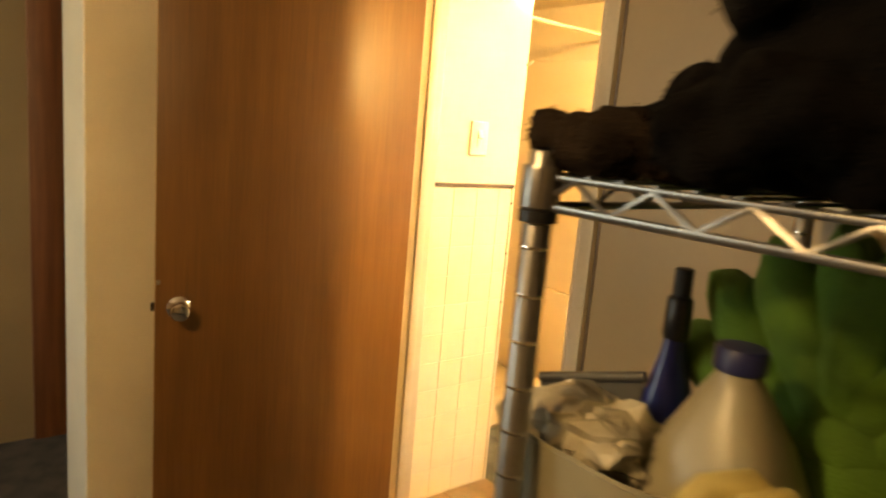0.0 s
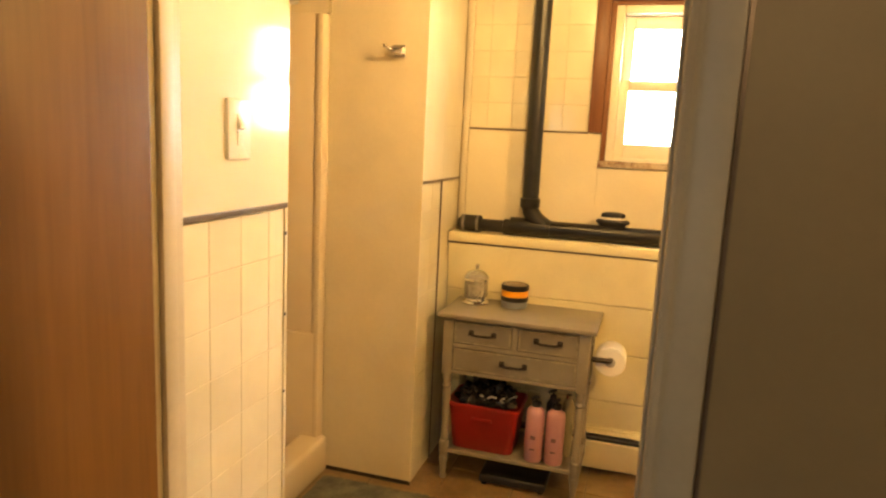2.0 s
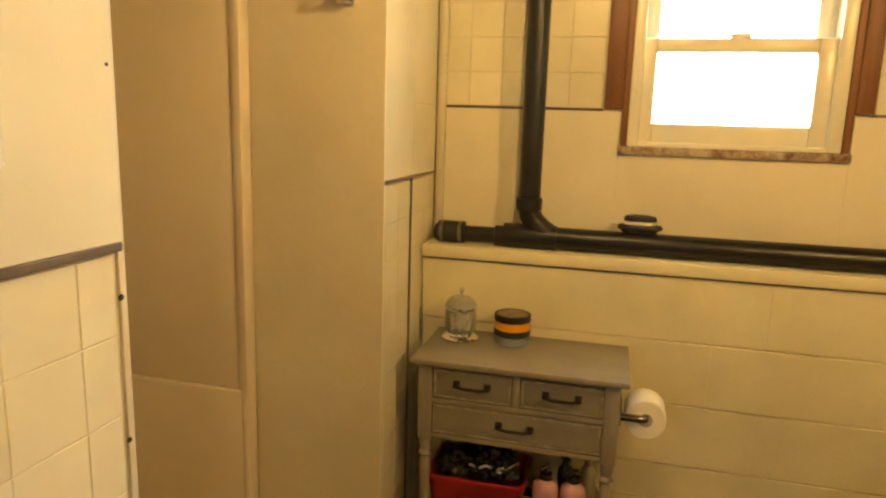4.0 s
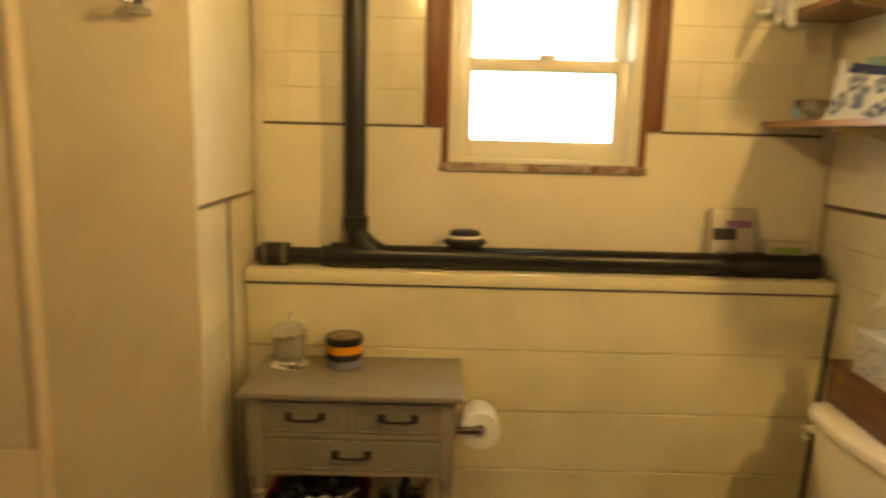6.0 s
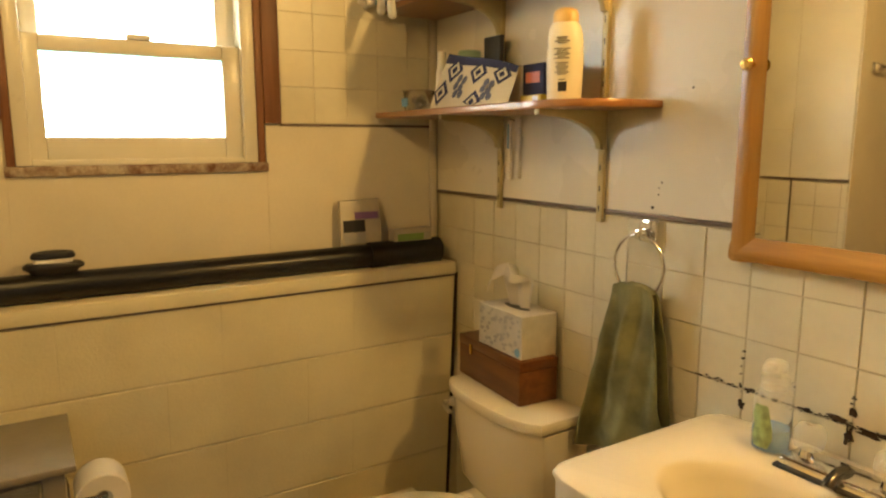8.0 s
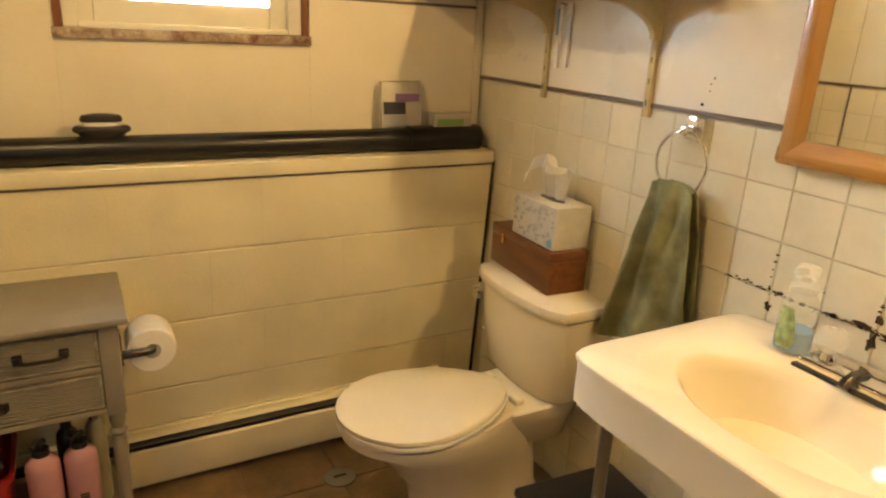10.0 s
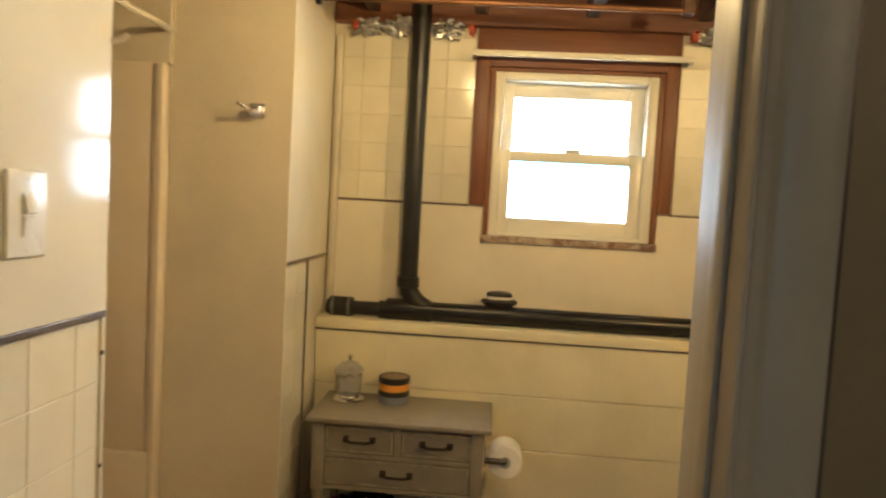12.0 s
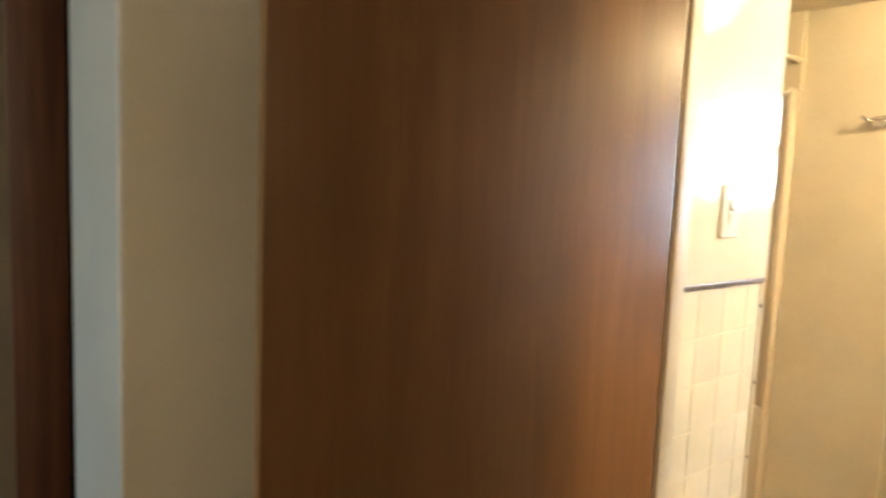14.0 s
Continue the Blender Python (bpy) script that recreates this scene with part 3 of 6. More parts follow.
wf = sash("window_frame", WX0 + 0.018, WX1 - 0.018, WZ0 + 0.022, WZ1 - 0.012, -0.872, -0.335, 1.335, 1.912, WY - 0.006, WY + 0.13, VINYL, window)
upper = sash("upper_sash", -0.876, -0.331, 1.612, 1.915, -0.830, -0.388, 1.650, 1.858, WY + 0.055, WY + 0.085, VINYL, window)
lower = sash("lower_sash", -0.878, -0.329, 1.333, 1.650, -0.834, -0.384, 1.394, 1.608, WY + 0.012, WY + 0.045, VINYL, window)
for sashed, z0, z1, y in ((upper, 1.640, 1.875, WY + 0.07), (lower, 1.385, 1.620, WY + 0.028)):
    pane = part("pane", box(B(), -0.85, -0.355, y - 0.002, y + 0.002, z0, z1), GLASS, sashed, smooth=False)
    pane.visible_shadow = False
# Added strip, no window part: colours in a cyan light fringe along the pane top.
part("tint_strip", box(B(), -0.834, -0.384, WY + 0.020, WY + 0.024, 1.594, 1.608), FRINGE, lower, "cyan strip imitating colour fringing on the bright pane", smooth=False)
part("latch", box(B(), -0.63, -0.57, WY + 0.004, WY + 0.03, 1.650, 1.664, 0.004), VINYL, lower)
day = solid("backdrop", box(B(), -3.0, 1.8, 5.2, 5.25, 0.4, 3.2), DAYLIGHT, "overexposed bright daylight outside the window", "sky")
day.visible_shadow = False


# ---- the open door ----
def open_door():
    m = pose(-1.471, 1.536, 0.012, 0, 0, -101.4)
    door = thing("door_1", m.translation, "open flush door of warm brown stained veneer", "door")
    W, H, T = 0.774, 1.99, 0.035
    slab = part("slab", box(B(), 0, W, -T, 0, 0, H, 0.002), DOOR_W, door)
    part("edge_strip", box(B(), W - 0.0005, W + 0.001, -T + 0.003, -0.003, 0.01, H - 0.01), OAK, slab, smooth=False)
    kz = 0.815
    for s in (1, -1):
        y = 0.0 if s > 0 else -T
        bm = B()
        lathe(bm, [(0.001, 0), (0.033, 0.001), (0.033, 0.004), (0.028, 0.009), (0.013, 0.012), (0.011, 0.030), (0.018, 0.034), (0.026, 0.042), (0.0275, 0.052), (0.025, 0.060), (0.014, 0.065), (0.001, 0.066)], segs=28)
        for v in bm.verts:
            v.co = Vector((W - 0.062 + v.co.x, y + s * v.co.z, kz + v.co.y))
        part("door_knob", bm, CHROME, slab, "polished chrome knob")
    bm = B()
    box(bm, W, W + 0.012, -T / 2 - 0.008, -T / 2 + 0.008, kz - 0.012, kz + 0.012, 0.004)
    part("latch", bm, BRONZE, slab, "dark latch bolt")
    part("catch", box(B(), W - 0.012, W - 0.002, 0, 0.006, kz + 0.07, kz + 0.082, 0.002), STEEL, slab)
    for o in door.children_recursive:
        o.matrix_parent_inverse = Matrix.Identity(4)
    door.matrix_world = m


open_door()


# ---- dresser ----
def turned_leg(x, y, z1):
    bm = B()
    lathe(bm, [(0.009, 0), (0.013, 0.004), (0.011, 0.03), (0.014, 0.06), (0.019, 0.085), (0.021, 0.098), (0.017, 0.106), (0.021, 0.112), (0.021, 0.165), (0.015, 0.172), (0.018, 0.182), (0.014, 0.20), (0.0155, 0.28), (0.0175, z1 - 0.075), (0.0145, z1 - 0.062), (0.021, z1 - 0.052), (0.0145, z1 - 0.040), (0.019, z1 - 0.026), (0.019, z1)], (x, y, 0), 18)
    return bm


def dresser():
    d = thing("dresser", (-1.157, 3.26, 0), "small taupe painted dresser with three reeded drawers and open shelf", "dresser")
    X0, X1, Y0, Y1 = -1.444, -0.872, 3.130, 3.430
    bm = B()
    prism(bm, [(X0 - 0.022, Y0 - 0.018), (X1 + 0.022, Y0 - 0.018), (X1 + 0.022, Y1 + 0.010), (X0 - 0.022, Y1 + 0.010)], 0.688, 0.705, "z", 0.005)
    part("top", bm, GREY_W, d)
    part("carcass", box(B(), X0 + 0.01, X1 - 0.01, Y0 + 0.02, Y1 - 0.002, 0.462, 0.686), GREY_W, d)
    for x in (X0, X1 - 0.042):
        for y in (Y0, Y1 - 0.042):
            part("corner_post", box(B(), x, x + 0.042, y, y + 0.042, 0.452, 0.688, 0.003), GREY_W, d)
    for z0, z1 in ((0.677, 0.688), (0.569, 0.585), (0.459, 0.474)):
        part("rail", box(B(), X0 + 0.042, X1 - 0.042, Y0 + 0.004, Y0 + 0.03, z0, z1, 0.0015), GREY_W, d)
    part("divider", box(B(), -1.168, -1.146, Y0 + 0.0045, Y0 + 0.03, 0.585, 0.677, 0.0015), GREY_W, d)
    for x0, x1, z0, z1 in ((-1.402, -1.168, 0.585, 0.677), (-1.146, -0.912, 0.585, 0.677), (-1.402, -0.912, 0.474, 0.569)):
        bm = B()
        box(bm, x0 + 0.003, x1 - 0.003, Y0 + 0.006, Y0 + 0.03, z0 + 0.003, z1 - 0.003, 0.001)
        drawer = part("drawer", bm, GREY_W, d)
        bm = B()
        n = int((z1 - z0 - 0.022) / 0.0062)
        for i in range(n):
            z = z0 + 0.011 + (i + 0.5) * (z1 - z0 - 0.022) / n
            prism(bm, [(Y0 + 0.006, z - 0.0026), (Y0 + 0.0028, z - 0.0014), (Y0 + 0.0024, z), (Y0 + 0.0028, z + 0.0014), (Y0 + 0.006, z + 0.0026)], x0 + 0.012, x1 - 0.012, "x")
        tagged(part("reeding", bm, GREY_W, drawer, smooth=False), kind="stuff")
        bm = B()
        e = 0.007
        box(bm, x0 + 0.004, x1 - 0.004, Y0 + 0.001, Y0 + 0.008, z0 + 0.004, z0 + 0.004 + e, 0.002)
        box(bm, x0 + 0.004, x1 - 0.004, Y0 + 0.001, Y0 + 0.008, z1 - 0.004 - e, z1 - 0.004, 0.002)
        box(bm, x0 + 0.004, x0 + 0.004 + e, Y0 + 0.0012, Y0 + 0.008, z0 + 0.004 + e, z1 - 0.004 - e, 0.002)
        box(bm, x1 - 0.004 - e, x1 - 0.004, Y0 + 0.0012, Y0 + 0.008, z0 + 0.004 + e, z1 - 0.004 - e, 0.002)
        part("moulding", bm, GREY_EDGE, drawer, "worn pale moulding")
        c, zc = (x0 + x1) / 2, (z0 + z1) / 2 + 0.004
        bm = B()
        for s in (-1, 1):
            box(bm, c + s * 0.045 - 0.007, c + s * 0.045 + 0.007, Y0 - 0.020, Y0 + 0.006, zc - 0.006, zc + 0.006, 0.002)
            box(bm, c + s * 0.045 - 0.010, c + s * 0.045 + 0.010, Y0 - 0.002, Y0 + 0.004, zc - 0.010, zc + 0.010, 0.002)
        tube(bm, [(c - 0.045, Y0 - 0.018, zc - 0.001), (c - 0.025, Y0 - 0.020, zc - 0.005), (c + 0.025, Y0 - 0.020, zc - 0.005), (c + 0.045, Y0 - 0.018, zc - 0.001)], 0.0045, 8)
        part("handle", bm, BRONZE, drawer, "dark bronze bar pull")
    for x in (X0 + 0.021, X1 - 0.021):
        for y in (Y0 + 0.021, Y1 - 0.021):
            part("leg", turned_leg(x, y, 0.453), GREY_W, d)
    part("shelf", box(B(), X0 + 0.006, X1 - 0.006, Y0 + 0.006, Y1 - 0.004, 0.118, 0.136, 0.004), GREY_W, d)


dresser()


# ---- toilet ----
def toilet():
    t = thing("toilet", (0.0, 2.965, 0), "bone-coloured porcelain toilet with closed lid", "toilet")
    AY, TY = 2.952, 2.992

    def ring(front, back, half, z, n=32):
        """Egg outline from front to back along x."""
        pts = []
        for i in range(n):
            a = 2 * math.pi * i / n
            c, s = math.cos(a), math.sin(a)
            cx = front + half * 1.12
            x = cx - (half * 1.12) * c if c > 0 else cx - (back - cx) * c
            pts.append((x, AY + half * s * (1.0 if c > 0 else 1 - 0.18 * (c * c)), z))
        return pts

    def loft(rows, material, name, label=""):
        bm = B()
        vs = [[bm.verts.new(p) for p in r] for r in rows]
        for a, b in zip(vs, vs[1:]):
            for i in range(len(a)):
                bm.faces.new((a[i], a[(i + 1) % len(a)], b[(i + 1) % len(a)], b[i]))
        bm.faces.new(vs[0][::-1])
        bm.faces.new(vs[-1])
        return part(name, bm, material, t, label)

    loft([ring(-0.20, 0.24, 0.105, 0.0), ring(-0.20, 0.25, 0.108, 0.02), ring(-0.185, 0.23, 0.098, 0.06), ring(-0.20, 0.22, 0.105, 0.16), ring(-0.27, 0.20, 0.135, 0.25), ring(-0.335, 0.17, 0.165, 0.315), ring(-0.392, 0.16, 0.176, 0.355), ring(-0.392, 0.16, 0.176, 0.378), ring(-0.345, 0.15, 0.168, 0.384)], PORCELAIN, "bowl")
    rows = []
    for z, half, x0 in ((0.225, 0.060, 0.06), (0.270, 0.078, 0.04), (0.320, 0.104, 0.02), (0.360, 0.122, 0.0), (0.378, 0.124, 0.0), (0.3845, 0.116, 0.01)):
        o = []
        for i in range(32):
            a = 2 * math.pi * i / 32
            q = (abs(math.cos(a)) ** 5 + abs(math.sin(a)) ** 5) ** -0.2
            o.append(((x0 + 0.30) / 2 + (0.30 - x0) / 2 * math.cos(a) * q, AY + half * math.sin(a) * q, z))
        rows.append(o)
    loft(rows, PORCELAIN, "neck")
    loft([ring(-0.4032, 0.085, 0.178, 0.386), ring(-0.4036, 0.088, 0.182, 0.390), ring(-0.4036, 0.088, 0.182, 0.398), ring(-0.4030, 0.085, 0.177, 0.402)], PLASTIC_W, "seat")
    loft([ring(-0.4032, 0.080, 0.178, 0.404), ring(-0.4037, 0.084, 0.183, 0.408), ring(-0.4034, 0.082, 0.180, 0.416), ring(-0.34, 0.07, 0.162, 0.421), ring(-0.22, 0.03, 0.07, 0.423)], PORCELAIN, "lid")
    for s in (-0.07, 0.07):
        part("hinge", box(B(), 0.074, 0.104, AY + s - 0.020, AY + s + 0.020, 0.3835, 0.404, 0.007, 3), PORCELAIN, t)
    bm = B()
    rows = []
    for z, x0, hw in ((0.384, 0.145, 0.170), (0.40, 0.135, 0.185), (0.55, 0.122, 0.203), (0.648, 0.115, 0.211)):
        o = []
        for i in range(13):
            u = -1 + 2 * i / 12
            o.append((x0 + 0.025 * u * u + 0.020 * u ** 8, TY + hw * u, z))
        o += [(0.312, TY + hw, z), (0.312, TY - hw, z)]
        rows.append([bm.verts.new(p) for p in o])
    for a, b in zip(rows, rows[1:]):
        for i in range(len(a)):
            bm.faces.new((a[i], a[(i + 1) % len(a)], b[(i + 1) % len(a)], b[i]))
    bm.faces.new(rows[0][::-1])
    bm.faces.new(rows[-1])
    part("tank", bm, PORCELAIN, t)
    o = []
    for i in range(13):
        u = -1 + 2 * i / 12
        o.append((0.098 + 0.028 * u * u + 0.022 * u ** 8, TY + 0.213 * u))
    o += [(0.317, TY + 0.213), (0.317, TY - 0.213)]
    part("tank_lid", prism(B(), o, 0.650, 0.684, "z", 0.009), PORCELAIN, t)
    bm = B()
    tube(bm, [(0.150, TY + 0.206, 0.605), (0.125, TY + 0.212, 0.605), (0.115, TY + 0.196, 0.603), (0.108, TY + 0.15, 0.600)], 0.007, 10)
    lathe(bm, [(0.014, 0.0), (0.014, 0.012)], (0.150, TY + 0.200, 0.605), 14, "y")
    part("flush_lever", bm, CHROME, t, "chrome lever")
    bm = B()
    prism(bm, [(0.06, AY - 0.135), (0.14, AY - 0.145), (0.22, AY - 0.135), (0.24, AY + 0.13), (0.06, AY + 0.13)], 0.0, 0.035, "z", 0.012)
    part("foot", bm, PORCELAIN, t)
    for s in (-1, 1):
        part("bolt_cap", lathe(B(), [(0.016, 0), (0.016, 0.012), (0.010, 0.02), (0.001, 0.022)], (0.13, AY + s * 0.118, 0.035), 14), PORCELAIN, t)


toilet()


# ---- sink ----
def sink():
    s = thing("sink", (0.11, 2.19, 0), "cream wall-hung enamel sink on steel legs", "sink")
    X0, X1, Y0, Y1, Z = -0.167, 0.318, 1.790, 2.412, 0.820
    cx, cy, rx, ry, deep = 0.042, 2.085, 0.140, 0.212, 0.125
    bm = B()
    n = 72

    def corner(i):
        a = 2 * math.pi * i / n
        c, q = math.cos(a), math.sin(a)
        hx, hy, mx, my = (X1 - X0) / 2, (Y1 - Y0) / 2, (X0 + X1) / 2, (Y0 + Y1) / 2
        p = 13.0
        k = (abs(c) ** p + abs(q) ** p) ** (-1 / p)
        return mx + hx * c * k, my + hy * q * k

    rim = [corner(i) for i in range(n)]
    mx, my = (X0 + X1) / 2, (Y0 + Y1) / 2
    rows = []
    for k, z in ((0.955, Z - 0.098), (0.985, Z - 0.095), (0.985, Z - 0.02), (1.0, Z - 0.010), (1.0, Z - 0.003), (0.985, Z)):
        rows.append([(mx + (x - mx) * k, my + (y - my) * k, z) for x, y in rim])
    for k, z in ((1.06, Z - 0.002), (1.0, Z - 0.008), (0.95, Z - 0.03), (0.86, Z - 0.07), (0.70, Z - 0.105), (0.42, Z - 0.122), (0.12, Z - deep)):
        rows.append([(cx + rx * k * math.cos(2 * math.pi * i / n), cy + ry * k * math.sin(2 * math.pi * i / n), z) for i in range(n)])
    vs = [[bm.verts.new(p) for p in r] for r in rows]
    for a, b in zip(vs, vs[1:]):
        for i in range(n):
            bm.faces.new((a[i], a[(i + 1) % n], b[(i + 1) % n], b[i]))
    bm.faces.new(vs[-1])
    part("basin", bm, PORCELAIN, s)
    bm = B()
    lathe(bm, [(0.10, Z - 0.19), (0.14, Z - 0.16), (0.16, Z - 0.10)], (cx + 0.01, cy, 0), 28, sx=0.9, sy=1.25)
    part("bowl_underside", bm, PORCELAIN, s)
    part("drain", lathe(B(), [(0.024, Z - deep), (0.024, Z - deep + 0.004), (0.015, Z - deep + 0.003)], (cx, cy, 0), 20), CHROME, s, "chrome drain")
    bm = B()
    tube(bm, [(cx, cy, Z - 0.18), (cx, cy, 0.42), (cx + 0.03, cy, 0.36), (cx + 0.09, cy, 0.36), (cx + 0.12, cy, 0.42), (0.32, cy, 0.44)], 0.018, 12)
    part("trap_pipe", bm, BLACK, s, "black drain trap")
    for y in (1.85, 2.368):
        bm = B()
        tube(bm, [(-0.075, y, 0.0), (-0.078, y, Z - 0.09)], 0.0125, 12)
        lathe(bm, [(0.018, 0.0), (0.018, 0.02), (0.0125, 0.03)], (-0.075, y, 0), 12)
        part("leg", bm, STEEL, s, "steel tube leg")
    fy = cy + 0.015
    f = part("faucet", box(B(), 0.188, 0.262, fy - 0.100, fy + 0.100, Z - 0.002, Z + 0.020, 0.008, 3), CHROME, s, "chrome faucet with clear knobs")
    part("base_gasket", box(B(), 0.183, 0.266, fy - 0.104, fy + 0.104, Z - 0.0025, Z + 0.004, 0.001), RUBBER, f, "dark gasket")
    bm = B()
    tube(bm, [(0.236, fy, Z + 0.012), (0.222, fy, Z + 0.022), (0.198, fy, Z + 0.022), (0.176, fy, Z + 0.014), (0.170, fy, Z + 0.006)], 0.011, 14)
    # Chrome spout given a dark colour that stands in for what it mirrors.
    part("spout", bm, DARK_CHROME, f, "chrome spout with its dark reflection put into the colour")
    for q in (-0.066, 0.066):
        part("tap_stem", lathe(B(), [(0.016, Z + 0.018), (0.012, Z + 0.034)], (0.226, fy + q, 0), 14), CHROME, f)
        part("tap_knob", lathe(B(), [(0.013, Z + 0.032), (0.024, Z + 0.038), (0.028, Z + 0.052), (0.027, Z + 0.066), (0.019, Z + 0.078), (0.001, Z + 0.080)], (0.226, fy + q, 0), 8), BOTTLE_CAP, f, "clear faceted knob", smooth=False)
        part("knob_button", lathe(B(), [(0.009, Z + 0.078), (0.009, Z + 0.083), (0.001, Z + 0.085)], (0.226, fy + q, 0), 12), CHROME, f)


sink()


# ---- mirror cabinet ----
def mirror_cabinet():
    c = thing("mirror_cabinet", (RX, 2.1, 1.155), "medicine cabinet with mirror in orange oak frame", "mirror")
    Y0, Y1, Z0, Z1, XF = 1.80, 2.389, 1.148, 1.86, 0.284
    part("body", box(B(), XF + 0.018, RX, Y0 + 0.02, Y1 - 0.02, Z0 + 0.02, Z1 - 0.02), OAK, c, smooth=False)
    prof = [(0.0, 0.014), (0.003, 0.003), (0.010, 0.0), (0.030, 0.002), (0.040, 0.008), (0.050, 0.011), (0.052, 0.022), (0.0, 0.022)]
    for y, s in ((Y1, -1), (Y0, 1)):
        part("frame_upright", prism(B(), [(XF + v, y + s * u) for u, v in prof], Z0, Z1, "z"), OAK, c)
    for z, s in ((Z0, 1), (Z1, -1)):
        part("frame_rail", prism(B(), [(XF + v, z + s * u) for u, v in prof], Y0, Y1, "y"), OAK_Y, c)
    bm = box(B(), -0.001, 0.001, -(Y1 - Y0) / 2 + 0.05, (Y1 - Y0) / 2 - 0.05, -(Z1 - Z0) / 2 + 0.05, (Z1 - Z0) / 2 - 0.05)
    bmesh.ops.transform(bm, matrix=pose(XF + 0.0130, (Y0 + Y1) / 2, (Z0 + Z1) / 2, 0, 0, 0.85), verts=bm.verts[:])
    part("mirror_pane", bm, MIRROR, c, smooth=False)
    part("knob", lathe(B(), [(0.004, 0), (0.005, -0.012), (0.012, -0.016), (0.013, -0.022), (0.009, -0.028), (0.001, -0.029)], (XF + 0.002, Y1 - 0.026, 1.523), 16, "x"), BRASS, c, "brass knob")


mirror_cabinet()

# vanity lamp above the cabinet, the warm light of the room
vl = thing("vanity_lamp", (RX, LAMP[1], LAMP[2]), "small wall lamp with a bare warm bulb", "lamp")
part("backplate", lathe(B(), [(0.055, 0), (0.055, -0.012), (0.03, -0.02), (0.001, -0.02)], (RX, LAMP[1], LAMP[2]), 20, "x"), CHROME, vl)
part("socket", tube(B(), [(RX - 0.015, LAMP[1], LAMP[2]), (LAMP[0] + 0.028, LAMP[1], LAMP[2])], 0.018, 14), PLASTIC_W, vl)
bulb = part("bulb", lathe(B(), [(0.012, 0.036), (0.022, 0.024), (0.030, 0.0), (0.024, -0.02), (0.001, -0.031)], LAMP, 18, "x"), BULB, vl)
bulb.visible_shadow = False

hl = thing("ceiling_lamp", (HALL_LAMP[0], HALL_LAMP[1], 2.2), "plain hallway ceiling lamp with a warm bulb", "lamp")
part("plate", lathe(B(), [(0.07, 2.2), (0.07, 2.185), (0.03, 2.175), (0.02, 2.15)], (HALL_LAMP[0], HALL_LAMP[1], 0), 20), PLASTIC_W, hl)
hb = part("bulb", lathe(B(), [(0.012, 0.055), (0.022, 0.035), (0.030, 0.0), (0.024, -0.02), (0.001, -0.031)], HALL_LAMP, 18), BULB, hl)
hb.visible_shadow = False


# ---- pipes on the ledge ----
def pipes():
    p = thing("drain_pipe", (-0.6, 3.5, 1.003), "black plastic drain pipe with riser and couplings lying on the ledge", "pipe")
    ZC, YC, R = 1.0215, 3.488, 0.036
    part("run", lathe(B(), [(R, -1.14), (R, 0.17)], (0, YC, ZC), 24, "x"), PIPE, p)
    part("end_coupling", lathe(B(), [(R + 0.005, 0.02), (R + 0.006, 0.024), (R + 0.006, 0.278), (R + 0.001, 0.282)], (0, YC, ZC), 24, "x"), PIPE, p)
    part("tail", lathe(B(), [(0.027, -1.50), (0.027, -1.30), (0.034, -1.298), (0.034, -1.265), (0.029, -1.262), (0.029, -1.16)], (0, YC, ZC - 0.004), 24, "x"), PIPE, p)
    part("hub", lathe(B(), [(0.031, -1.49), (0.036, -1.488), (0.036, -1.402), (0.031, -1.400)], (0, YC, ZC), 24, "x"), RUBBER, p, "black rubber coupling")
    for x in (-1.475, -1.413):
        part("clamp", lathe(B(), [(0.0368, x - 0.006), (0.0375, x - 0.004), (0.0375, x + 0.004), (0.0368, x + 0.006)], (0, YC, ZC), 24, "x"), STEEL, p, "steel band clamp")
    part("wye", lathe(B(), [(R + 0.004, -1.27), (R + 0.005, -1.266), (R + 0.005, -1.105), (R + 0.004, -1.10)], (0, YC, ZC), 24, "x"), PIPE, p)
    bm = B()
    tube(bm, [(-1.128, YC, ZC + 0.012), (-1.150, YC, ZC + 0.026), (-1.172, YC, ZC + 0.046), (-1.188, YC, ZC + 0.072), (-1.193, YC, ZC + 0.10)], R, 20)
    part("bend", bm, PIPE, p)
    part("riser_socket", lathe(B(), [(R + 0.001, ZC + 0.085), (R + 0.006, ZC + 0.09), (R + 0.006, ZC + 0.125), (R + 0.001, ZC + 0.128)], (-1.193, YC, 0), 24), PIPE, p)
    bm = B()
    tube(bm, [(-1.193, YC, ZC + 0.10), (-1.193, YC, 1.6), (-1.190, YC, 2.10), (-1.189, YC, CEIL_Z)], R - 0.001, 24)
    part("riser", bm, PIPE, p)


pipes()


